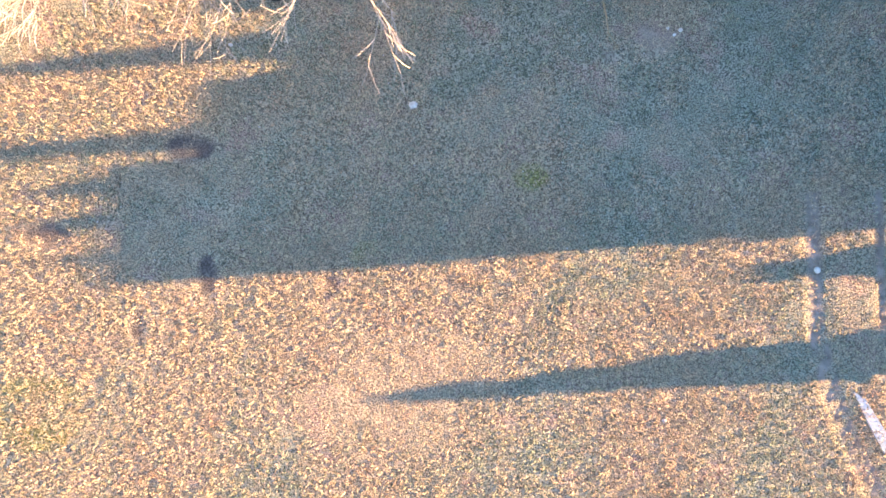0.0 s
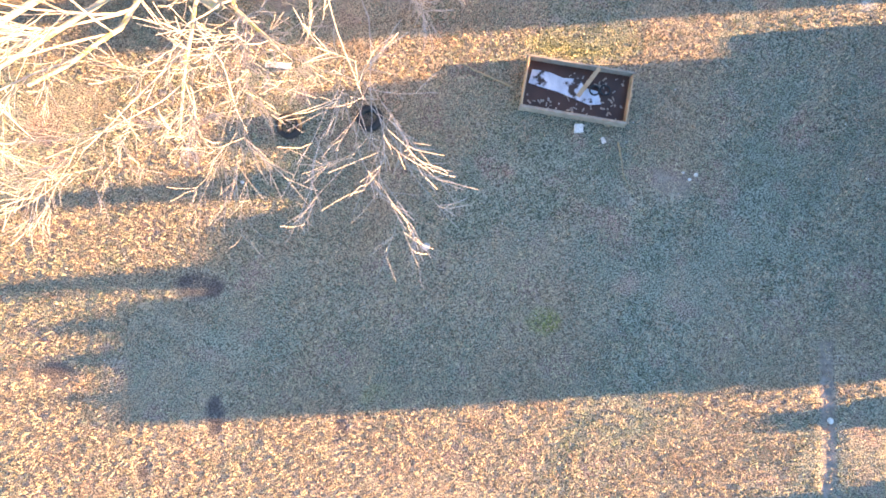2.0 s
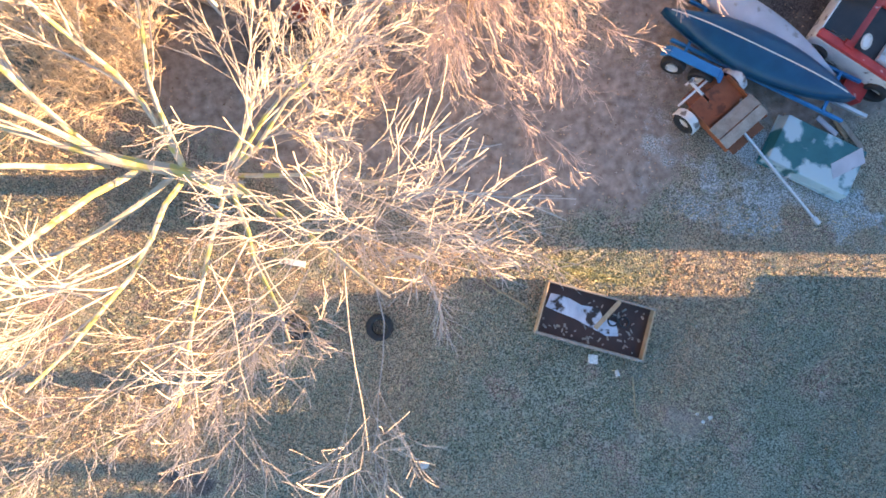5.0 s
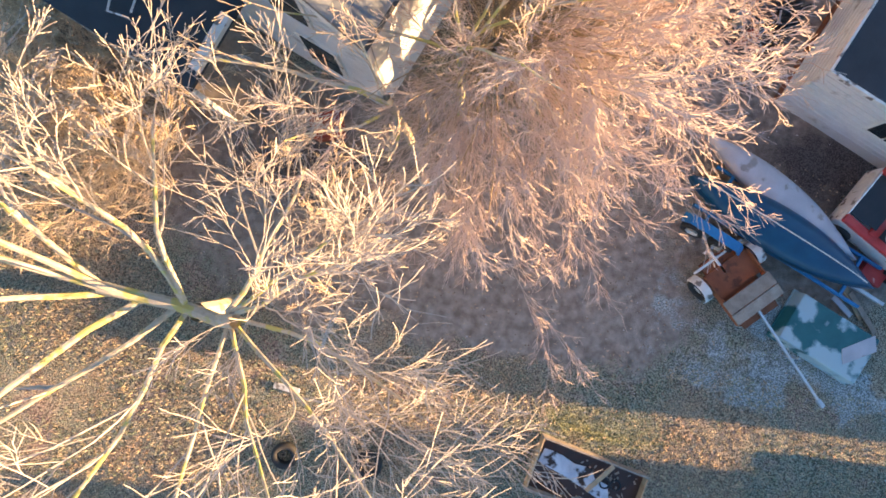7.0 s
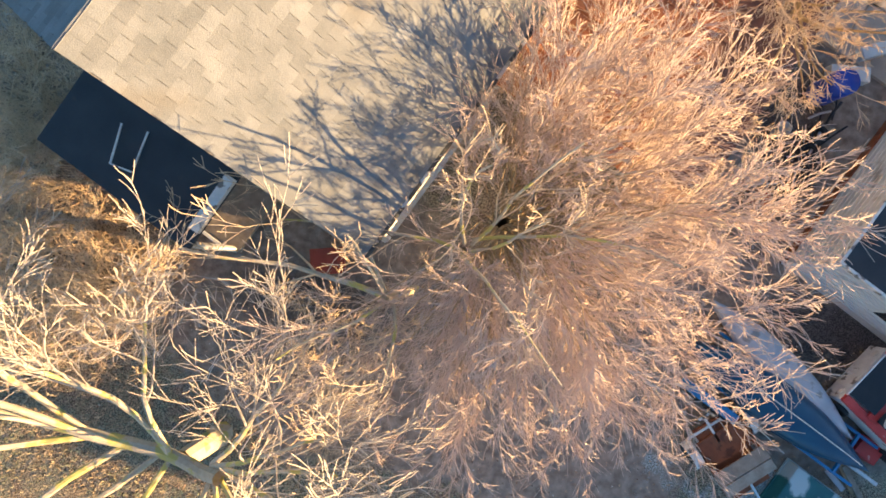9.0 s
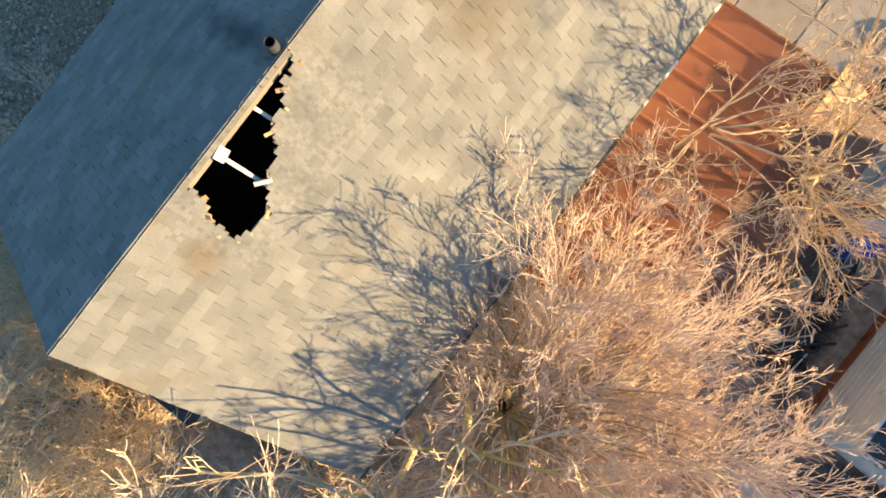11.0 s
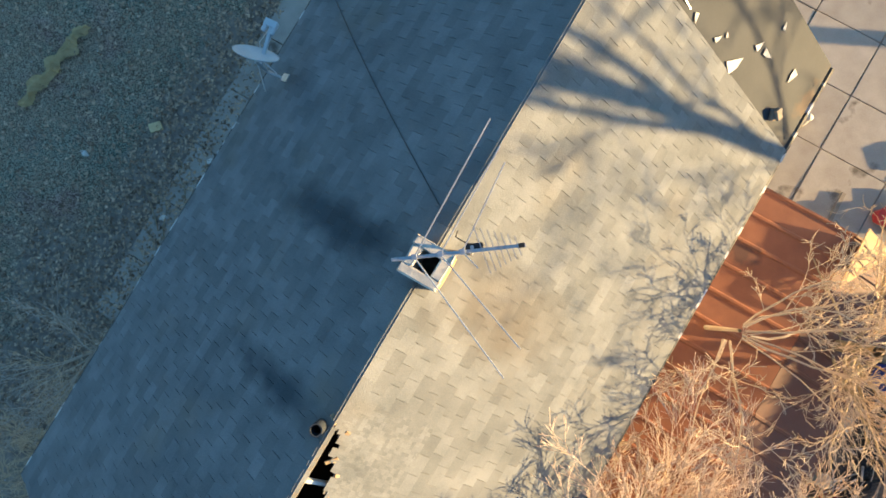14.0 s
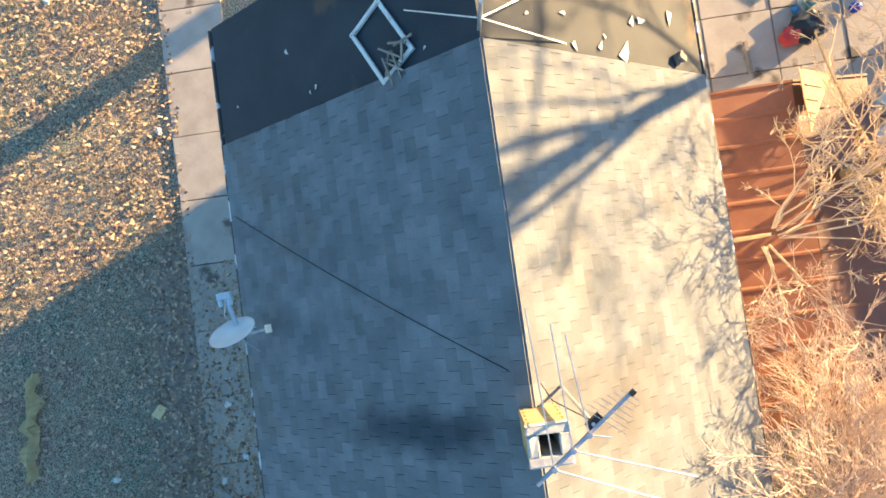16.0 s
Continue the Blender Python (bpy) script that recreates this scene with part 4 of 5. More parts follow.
part("coupler", box(0.9, 0.08, 0.08, (2.4, -0.15, 0.4), (0, 0, 0), bevel=0.01), M_GALV, bt)
for y in (-0.86, 0.86):
    fb = bmesh.new()
    box(1.15, 0.22, 0.05, (-1.15, y, 0.66), bevel=0.02, bm=fb)
    box(0.22, 0.22, 0.05, (-1.8, y, 0.58), (0, -50, 0), 0.015, bm=fb)
    box(0.22, 0.22, 0.05, (-0.5, y, 0.58), (0, 50, 0), 0.015, bm=fb)
    part("fender", fb, M_BLUEFENDER, bt, "bright blue steel fender")
    for x in (-1.48, -0.8):
        w = part("wheel", rough_ring(0.28, 0.15, 0.18), M_RUBBER, bt, smooth=True)
        w.matrix_basis = pose(x, y + 0.09 + 0.06 * (1 if y > 0 else -1), 0.28, 90, 0, 0)
        part("rim", lathe([(0.001, 0.16), (0.06, 0.17), (0.13, 0.15), (0.15, 0.19)] if y < 0 else [(0.001, 0.0), (0.06, -0.01), (0.15, 0.0)], 18), M_TRIM, w)

# teal panel: a peeling truck-bed cover lying on the ground beside the tongue
tp = thing("truck_bed_cover", pose(7.38, 12.23, 0, 0, 0, -21), "peeling teal truck-bed cover with bare pale patches", "truck bed cover")
part("shell", box(2.04, 1.2, 0.34, (0, 0, 0.2), bevel=0.05, taper=0.94), M_TEAL, tp)
part("rim", box(2.08, 1.24, 0.05, (0, 0, 0.04), bevel=0.012), M_TEAL, tp)
ob = part("broken_sheet", slab([(-0.45, -0.1), (0.35, -0.2), (0.5, 0.12), (-0.3, 0.2)], 0.375, 0.385), M_KAYAK)
ob.matrix_world = tp.matrix_world @ pose(0.65, 0.1, 0, 0, 0, 60)
tagged(ob, "broken pale sheet on the teal cover", "sheet")
for i, (x, y, a, ln) in enumerate(((7.95, 13.15, -50, 0.9), (8.2, 12.95, -46, 1.1), (7.7, 13.0, -35, 0.6))):
    ob = part("loose_board", box(ln, 0.12, 0.03, (0, 0, 0.05 + 0.03 * i), (0, 4, 0), bevel=0.005), (M_WOOD, M_GREYWOOD, M_KAYAK)[i])
    ob.matrix_world = pose(x, y, 0, 0, 0, a)
    tagged(ob, "loose weathered board beside the teal cover", "board", "loose boards")

# small red utility vehicle, seen from above with its windscreen and wheel
UV = pose(8.13, 14.95, 0, 0, 0, -29) @ Matrix.Diagonal((1, 1.2, 1, 1))
uv = thing("utility_vehicle", UV, "small open red-and-white utility vehicle with windscreen and white steering wheel", "vehicle")
part("tub", box(2.3, 1.25, 0.5, (0.15, 0, 0.5), bevel=0.06), M_TRIM, uv, "white lower body")
for y in (-0.56, 0.56):
    part("side_rail", box(2.2, 0.16, 0.1, (0.12, y, 0.79), bevel=0.03), M_RED, uv)
part("cowl", box(0.22, 1.1, 0.08, (-0.3, 0, 0.83), bevel=0.03), M_RED, uv)
part("cockpit_floor", box(1.4, 0.95, 0.04, (0.5, 0, 0.76)), M_BLACK, uv)
part("windscreen", box(0.62, 0.92, 0.02, (-0.66, 0, 0.86), (0, -12, 0), bevel=0.005), M_GLASSDARK, uv, "glossy clouded windscreen")
part("screen_frame", tube([(-0.98, -0.5, 0.8), (-0.98, 0.5, 0.8)], 0.025, n=6), M_ALU, uv)
part("steering_wheel", lathe([(0.13 + 0.022 * math.cos(k * math.tau / 8), 0.022 * math.sin(k * math.tau / 8)) for k in range(9)], 24, m=pose(-0.08, -0.36, 0.98, 0, 25, 0)), M_STONE, uv, "white steering wheel", smooth=True)
part("wheel_hub", lathe([(0.12, 0.0), (0.12, 0.01), (0.001, 0.012)], 10, m=pose(-0.08, -0.36, 0.97, 0, 25, 0)), M_ALU, uv)
part("seat", box(0.5, 0.42, 0.14, (0.6, -0.25, 0.85), bevel=0.05), M_KAYAK, uv)
part("seat", box(0.5, 0.42, 0.14, (0.6, 0.25, 0.85), bevel=0.05), M_KAYAK, uv)
for x in (-0.65, 0.95):
    for y in (-0.6, 0.6):
        w = part("wheel", rough_ring(0.28, 0.14, 0.2), M_RUBBER, uv, smooth=True)
        w.matrix_basis = pose(x, y + 0.1, 0.28, 90, 0, 0)
for y in (-0.45, 0.45):
    part("headlight", lathe([(0.001, 0.03), (0.07, 0.02), (0.08, 0.0)], 14, m=pose(-1.0, y, 0.6, 0, -90, 0)), M_STONE, uv)
ob = part("red_crate", box(0.5, 0.4, 0.3, (0, 0, 0.15), bevel=0.02, taper=1.06), M_RED)
ob.matrix_world = pose(8.15, 13.85, 0, 0, 0, -25)
tagged(ob, "faded red plastic crate beside the red vehicle", "crate")

# alley clutter between the lean-to and the shed
def barrel(r, h, mat, x, y, label):
    b = thing("barrel", pose(x, y, 0), label, "barrel")
    part("drum", lathe([(0.001, 0.0), (r, 0), (r * 1.02, h * 0.3), (r, h * 0.34), (r, h * 0.64), (r * 1.02, h * 0.68), (r, h), (r * 0.9, h), (r * 0.9, h - 0.03), (0.001, h - 0.03)], 24), mat, b, smooth=True)
    return b


barrel(0.29, 0.9, M_BLUEPLASTIC, 5.3, 21.35, "blue plastic barrel in the alley")
def pailed(x, y, mat, label):
    p = thing("bucket", pose(x, y, 0, random.uniform(-8, 8), random.uniform(-8, 8), 0), label, "bucket", "buckets in the alley")
    part("wall", lathe([(0.001, 0.0), (0.12, 0.0), (0.15, 0.36), (0.16, 0.36), (0.135, 0.34), (0.11, 0.03), (0.001, 0.03)], 22), mat, p, smooth=True)
    part("bail", tube([(0.15 * math.cos(a), 0.15 * math.sin(a), 0.34 + 0.03 * math.sin(a)) for a in [k * math.pi / 8 for k in range(9)]], 0.004, n=4), M_GALV, p)


pailed(4.57, 20.2, M_STONE, "empty white plastic bucket")
pailed(4.28, 18.97, M_STONE, "empty white plastic bucket")
pailed(4.53, 18.57, M_REDPLASTIC, "red plastic bucket among the scrap")
for i in range(26):
    x, y = 4.85 + random.uniform(-0.35, 0.6), 19.6 + random.uniform(-1.3, 1.6)
    x += (y - 19) * 0.33
    ln = random.uniform(0.25, 0.9)
    ob = part("pipe", tube([(-ln / 2, 0, 0), (0, random.uniform(-0.03, 0.03), 0.02), (ln / 2, 0, 0)], random.uniform(0.012, 0.035), n=8), random.choice((M_GALV, M_TRIM, M_BLACK, M_ALU, M_STONE, M_RUBBER)))
    ob.matrix_world = pose(x, y, random.uniform(0.04, 0.14), 0, random.uniform(-4, 4), random.uniform(20, 100))
    tagged(ob, "scrap pipe in the junk-filled alley", "pipe", "scrap in the alley")
for i in range(5):
    r = random.uniform(0.15, 0.26)
    ob = part("tyre", rough_ring(r, r * 0.55, 0.14), M_RUBBER, smooth=True)
    ob.matrix_world = pose(4.9 + 0.25 * i * 0.5 + random.uniform(-0.1, 0.2), 18.6 + 0.45 * i, 0.0, random.uniform(-5, 5), 0, 0)
    tagged(ob, "small black tyre among scrap in the alley", "tyre", "scrap in the alley")
for x, y, a, sx, sy in ((5.75, 21.9, 10, 0.9, 0.35), (6.2, 22.6, 30, 0.7, 0.3)):
    ob = part("old_sink", box(sx, sy, 0.25, (0, 0, 0.13), bevel=0.04), M_DISH)
    ob.matrix_world = pose(x, y, 0, 0, 0, a)
    tagged(ob, "pale blue-grey metal tray in the alley", "tray")

# patio clutter
bagm = bmesh.new()
bmesh.ops.create_icosphere(bagm, subdivisions=3, radius=0.34)
for v in bagm.verts:
    v.co = Vector((v.co.x * 1.25, v.co.y, v.co.z * 0.7)) * (1 + 0.3 * noise.noise(v.co * 6)) + Vector((0, 0, 0.2))
bag = part("rubbish_bag", bagm, M_BLACK)
bag.matrix_world = pose(5.27, 24.83, 0)
tagged(bag, "full black rubbish bag on the patio", "rubbish bag")
for n, mat, x, y, s, lab in (("jacket", M_RED, 4.85, 24.82, 0.22, "crumpled faded red cloth beside the rubbish bag"), ("ball", M_BLUEPLASTIC, 6.51, 24.72, 0.13, "blue plastic ball on the patio"), ("toy", M_REDPLASTIC, 6.48, 25.48, 0.14, "bright red plastic toy on the patio"), ("toy", M_BLUEFENDER, 5.32, 25.31, 0.1, "small teal-blue plastic toy on the patio")):
    b = bmesh.new()
    bmesh.ops.create_icosphere(b, subdivisions=2, radius=s)
    for v in b.verts:
        if n != "ball":
            v.co *= 1 + 0.4 * noise.noise(v.co * 8)
        v.co.z = v.co.z * (0.8 if n != "ball" else 1) + s * 0.8
    ob = part(n, b, mat, smooth=n == "ball")
    ob.matrix_world = pose(x, y, 0.04)
    tagged(ob, lab, n)
for x, y, sx, sy, h, mat, a, lab in ((6.09, 26.13, 0.3, 0.55, 0.08, M_STONE, 35, "white plastic tray on the patio"), (6.62, 26.38, 0.45, 0.5, 0.3, M_FOAM, 30, "open tan cardboard box on the patio"), (5.69, 25.36, 0.35, 0.3, 0.2, M_TEAL, 10, "teal plastic crate on the patio")):
    c = bmesh.new()
    box(sx, sy, 0.02, (0, 0, 0.02), bm=c)
    for dx, dy, ax, ay in ((-sx / 2, 0, 0.02, sy), (sx / 2, 0, 0.02, sy), (0, -sy / 2, sx, 0.02), (0, sy / 2, sx, 0.02)):
        box(ax, ay, h, (dx, dy, h / 2), bm=c)
    ob = part("open_box", c, mat)
    ob.matrix_world = pose(x, y, 0.05, 0, 0, a)
    tagged(ob, lab, "box")
pot = thing("stool", pose(2.89, 26.72, 0.05), "small pale stone ornament on the patio", "ornament")
part("base", lathe([(0.001, 0), (0.12, 0), (0.1, 0.12), (0.06, 0.2), (0.09, 0.3), (0.001, 0.34)], 16), M_STONE, pot, smooth=True)


# ---- bare trees and shrubs ----
class Wood:
    """Collects branch tubes as plain lists, for one mesh."""

    def __init__(self):
        self.v, self.f = [], []

    def limb(self, pts, r0, r1, n):
        base = None
        for i, p in enumerate(pts):
            d = (pts[min(i + 1, len(pts) - 1)] - pts[max(i - 1, 0)]).normalized()
            a = d.cross(Vector((0.31, 0.22, 0.92)))
            a = a.normalized() if a.length > 0.05 else d.orthogonal().normalized()
            b = d.cross(a)
            r = r0 + (r1 - r0) * i / (len(pts) - 1)
            k0 = len(self.v)
            for k in range(n):
                t = k * math.tau / n
                self.v.append(tuple(p + r * (a * math.cos(t) + b * math.sin(t))))
            if base is not None:
                for k in range(n):
                    self.f.append((base + k, base + (k + 1) % n, k0 + (k + 1) % n, k0 + k))
            base = k0

    def put(self, name, mat, parent, label=""):
        if self.f:
            raw(name, self.v, self.f, mat, parent, label)


def grow(rng, start, way, length, r, depth, woods, bend=0.25, rise=0.1, kids=(4, 6), spread=0.8, shrink=0.6, minr=0.004, steps=6):
    """One branch with side branches, recursively."""
    pts, d = [start], way.normalized()
    for i in range(steps):
        d = (d + Vector((rng.gauss(0, 1), rng.gauss(0, 1), rng.gauss(0, 1))) * bend * 0.45 + Vector((0, 0, rise * 0.3))).normalized()
        pts.append(pts[-1] + d * (length / steps))
    tip = max(minr, r * 0.4)
    woods[min(depth, len(woods) - 1)].limb(pts, r, tip, 7 if r > 0.04 else 5 if r > 0.015 else 3)
    if depth >= len(woods) - 1 and length < 0.35 or depth > 3:
        return
    n = rng.randint(*kids)
    for i in range(n):
        t = rng.uniform(0.25, 1.0)
        k = min(int(t * steps), steps - 1)
        p = pts[k].lerp(pts[k + 1], t * steps - k if k < steps else 1)
        dd = (pts[k + 1] - pts[k]).normalized()
        side = dd.cross(Vector((rng.gauss(0, 1), rng.gauss(0, 1), rng.gauss(0, 1)))).normalized()
        grow(rng, p, dd + side * spread * rng.uniform(0.6, 1.3), length * shrink * rng.uniform(0.6, 1.1), max(minr, r * (1 - 0.6 * t) * 0.55), depth + 1, woods, bend, rise, kids, spread, shrink, minr, max(3, steps - 1))


def tree(name, m, label, limbs, trunk, mats, seed, category="tree", **kw):
    """A bare tree: trunk points with radii, then limbs as (start, way, length, radius)."""
    rng = random.Random(seed)
    ob = thing(name, m, label, category)
    w = [Wood() for i in range(4)]
    for pts, r0, r1 in trunk:
        w[0].limb([Vector(p) for p in pts], r0, r1, 9)
    for s, d, ln, r in limbs:
        grow(rng, Vector(s), Vector(d), ln, r, 0, w, **kw)
    w[0].put("trunk", mats[0], ob)
    crown = Wood()
    for k in (1, 2, 3):
        n = len(crown.v)
        crown.v += w[k].v
        crown.f += [tuple(n + i for i in f) for f in w[k].f]
    crown.put("crown", mats[-1], ob)
    return ob


BIG = pose(-5.0, 10.15, 0)
limbs = []
r0 = random.Random(11)
for a, z, ln, el, r in ((180, 2.0, 5.0, 25, 0.11), (200, 1.9, 4.6, 30, 0.1), (160, 2.1, 4.6, 35, 0.1), (140, 2.1, 4.4, 40, 0.09), (120, 2.0, 4.0, 45, 0.09), (100, 2.0, 3.6, 50, 0.08),
                        (225, 1.9, 5.0, 28, 0.1), (245, 1.8, 4.6, 28, 0.09), (262, 1.8, 4.2, 30, 0.08), (285, 1.8, 3.8, 28, 0.07), (305, 1.8, 3.6, 30, 0.07), (335, 1.8, 4.2, 28, 0.07), (0, 1.9, 4.6, 25, 0.07), (20, 1.9, 4.0, 30, 0.07), (45, 2.0, 3.6, 40, 0.07), (75, 2.0, 3.6, 45, 0.08)):
    c, s, t = math.cos(radians(a)), math.sin(radians(a)), math.tan(radians(el))
    r *= 0.72
    ln *= 1.18 if 215 < a < 340 else 1.0
    x0 = -1.9 - 0.3 * (a % 3) if 130 < a < 235 else -1.0 - 0.25 * (a % 2) if 90 < a < 270 else -0.15
    limbs.append(((x0, 0.12 + 0.1 * s, z - 0.12), (c, s, t), ln, r))
tree("tree", BIG, "spreading bare tree with pale lichen-covered limbs and a cut stub", limbs,
     [([(-0.7, 0.1, -0.1), (-0.75, 0.05, 0.9), (-0.8, 0.05, 1.7)], 0.26, 0.19), ([(-2.6, 0.2, 2.05), (-1.9, 0.15, 1.85), (-1.2, 0.12, 1.72), (-0.7, 0.05, 1.72), (-0.3, 0.0, 1.82), (0.1, 0.08, 2.05)], 0.12, 0.14)],
     (M_BARK, M_TWIG), 3, bend=0.24, rise=0.06, kids=(4, 5), spread=0.66, shrink=0.62, minr=0.0055)

shoots = []
for i in range(125):
    a = r0.uniform(-125, 115) if i < 105 else r0.uniform(0, 360)
    el = r0.uniform(5, 62) if i < 105 else r0.uniform(55, 85)
    c, s = math.cos(radians(a)), math.sin(radians(a))
    shoots.append(((0.5 * c * r0.random(), 0.5 * s * r0.random(), r0.uniform(2.2, 3.2)), (c, s, math.tan(radians(el))), r0.uniform(1.8, 3.4) if i < 105 else r0.uniform(1.2, 2.2), r0.uniform(0.01, 0.026)))
tree("tree", pose(-1.1, 16.2, 0), "dense bare fruit tree with fine russet shoots at the house corner", shoots,
     [([(0, 0, -0.1), (0.05, 0, 1.2), (0, 0.05, 2.5)], 0.2, 0.16)],
     (M_STEM, M_TWIGRED), 5, bend=0.3, rise=-0.12, kids=(4, 6), spread=0.5, shrink=0.55, minr=0.0045)

shoots = []
for i in range(15):
    a, el = r0.uniform(100, 330), r0.uniform(10, 65)
    c, s = math.cos(radians(a)), math.sin(radians(a))
    shoots.append(((0.2 * c, 0.2 * s, r0.uniform(2.0, 3.4)), (c, s, math.tan(radians(el))), r0.uniform(1.4, 2.6), r0.uniform(0.02, 0.045)))
tree("tree", pose(3.08, 21.84, 0), "bare many-branched tree growing through the brown lean-to roof", shoots,
     [([(0, 0, -0.1), (0, 0, 1.5), (-0.1, 0, 3.2)], 0.13, 0.1)], (M_STEM, M_TWIGTAN), 8, bend=0.3, rise=0.1, kids=(4, 6), spread=0.7, shrink=0.52, minr=0.005)

shoots = []
for i in range(13):
    a, el = r0.uniform(-125, 95), r0.uniform(0, 45)
    c, s = math.cos(radians(a)), math.sin(radians(a))
    shoots.append(((0.15 * c, 0.15 * s, r0.uniform(3.0, 3.9)), (c, s, math.tan(radians(el))), r0.uniform(1.4, 3.2), r0.uniform(0.011, 0.024)))
tree("tree", HOUSE @ pose(4.6, 7.6, 0), "spiky bare tan tree rising between the house eave and the lean-to", shoots,
     [([(0, 0, -0.1), (0.05, 0, 1.6), (0, 0.05, 3.5)], 0.08, 0.03)], (M_TWIGTAN, M_TWIGTAN), 9, bend=0.35, rise=0.02, kids=(4, 6), spread=0.9, shrink=0.5, minr=0.005)

for x, y, n, seed in ((-9.0, 12.9, 60, 21), (-10.3, 12.4, 60, 22), (-10.4, 14.7, 70, 23), (-11.2, 16.0, 50, 26), (-3.6, 12.4, 26, 24), (-11.6, 16.4, 30, 25)):
    shoots = []
    rr = random.Random(seed)
    for i in range(n):
        a, el = rr.uniform(0, 360), rr.uniform(20, 75)
        c, s = math.cos(radians(a)), math.sin(radians(a))
        shoots.append(((rr.gauss(0, 0.5), rr.gauss(0, 0.5), 0.0), (c, s, math.tan(radians(el))), rr.uniform(1.2, 2.4), rr.uniform(0.01, 0.022)))
    tree("shrub", pose(x, y, 0), "tangled leafless shrub of tan canes beside the house", shoots, [], (M_TWIGTAN,), seed, "shrub", bend=0.5, rise=-0.05, kids=(3, 5), spread=0.7, shrink=0.5, minr=0.005)
shoots = []
for i in range(10):
    a = r0.uniform(0, 360)
    shoots.append(((0, 0, 1.0), (math.cos(radians(a)), math.sin(radians(a)), 1.0), 1.6, 0.02))
tree("tree", pose(-11.67, 18.8, 0), "young bare tree on the litter west of the house", shoots, [([(0, 0, -0.1), (0, 0, 1.3)], 0.05, 0.04)], (M_TWIG,), 31, bend=0.3, rise=0.1, kids=(4, 6), spread=0.7, shrink=0.5, minr=0.004)

tree("tree", pose(-1.7, 15.5, 0), "tall slender bare tree rising beside the house corner",
     [((0, 0, 3.6), (-1, 0.02, 0.25), 2.9, 0.032), ((0.1, 0, 4.0), (0.3, 0.35, 1), 2.4, 0.034), ((0, 0.1, 4.0), (-0.2, 0.5, 1), 2.6, 0.034), ((0.1, 0.1, 4.0), (0.6, 0.9, 1.1), 2.7, 0.032), ((0, -0.1, 4.0), (0.2, -0.4, 1), 3.0, 0.028), ((0.1, 0.2, 3.8), (0.8, 0.3, 0.9), 3.2, 0.032)],
     [([(0.15, 0.05, -0.1), (0.1, 0, 2.0), (0, 0.0, 4.1)], 0.1, 0.05)], (M_BARK, M_TWIGTAN), 41, bend=0.25, rise=0.15, kids=(3, 4), spread=0.6, shrink=0.5, minr=0.006)
tree("tree", pose(-2.65, 14.45, 0), "slim bare tree with a long pale limb before the house corner",
     [((0, 0, 3.7), (-1, 0.05, 0.12), 3.2, 0.05), ((0, 0, 3.2), (0.5, -0.8, 0.6), 2.2, 0.035), ((0, 0, 3.4), (-0.4, -0.8, 0.6), 2.2, 0.035), ((0, 0, 3.9), (-0.3, 0.5, 1), 1.6, 0.03), ((0, 0, 3.6), (-0.9, 0.6, 0.5), 2.4, 0.035)],
     [([(0.25, 0.1, -0.1), (0.15, 0.05, 2.0), (0, 0, 4.0)], 0.1, 0.06)], (M_BARK, M_TWIGTAN), 43, bend=0.3, rise=0.05, kids=(3, 5), spread=0.8, shrink=0.5, minr=0.005)
for x, y, h, thick, count, seed in ((11.2, 25.3, 10.0, 0.19, 9, 51), (13.4, 29.6, 8.0, 0.22, 14, 52), (12.6, 33.3, 6.5, 0.42, 18, 53)):
    rr = random.Random(seed)
    shoots = []
    for i in range(count):
        a, e = rr.uniform(0, 360), rr.uniform(15, 60)
        shoots.append(((0, 0, h * rr.uniform(0.5, 1.0)), (math.cos(radians(a)), math.sin(radians(a)), math.tan(radians(e))), rr.uniform(2.6, 4.6), rr.uniform(0.03, 0.08)))
    tree("tree", pose(x, y, 0), "tall bare tree beyond the shed", shoots, [([(0, 0, -0.1), (0.05, 0, h * 0.5), (0, 0.05, h)], thick, thick * 0.55)], (M_STEM, M_TWIGTAN), seed, bend=0.25, rise=0.1, kids=(3, 4), spread=0.75, shrink=0.6, minr=0.008)

# ---- unseen neighbours to the east, added to shade the yard ----
def neighbour(x, y0, y1, eave, ridge, depth, label):
    ob = thing("unseen_house", pose(x, (y0 + y1) / 2, 0), label, "house")
    L = y1 - y0
    part("wall", box(depth, L, eave, (depth / 2, 0, eave / 2 - 0.1)), M_WHITE, ob)
    bm = bmesh.new()
    rings = [[bm.verts.new((px, yy, pz)) for px, pz in ((-0.02, eave - 0.1), (depth + 0.02, eave - 0.1), (depth / 2, ridge))] for yy in (-L / 2, L / 2)]
    bm.faces.new(rings[0])
    bm.faces.new(list(reversed(rings[1])))
    for i in range(3):
        j = (i + 1) % 3
        bm.faces.new((rings[0][i], rings[0][j], rings[1][j], rings[1][i]))
    bmesh.ops.recalc_face_normals(bm, faces=bm.faces)
    part("roof", bm, M_ROOFBASE, ob)
    return ob


neighbour(13.0, 2.1, 4.9, 2.74, 3.47, 4.0, "unseen gabled house added to shade the yard")
neighbour(13.0, 4.91, 6.7, 2.44, 3.13, 4.0, "unseen gabled house wing added to shade the yard")
neighbour(13.0, 6.71, 9.45, 2.24, 2.84, 4.0, "unseen lower house wing added to shade the yard")
neighbour(13.0, 9.46, 9.98, 0.95, 1.1, 1.2, "low unseen gabled block added to trim the sunlit strip")
neighbour(13.0, 10.8, 18.9, 2.84, 3.62, 4.0, "unseen long low gabled building added for shade")
neighbour(13.0, 18.91, 23.7, 3.4, 4.15, 4.0, "unseen taller gabled building added for shade beyond the shed")
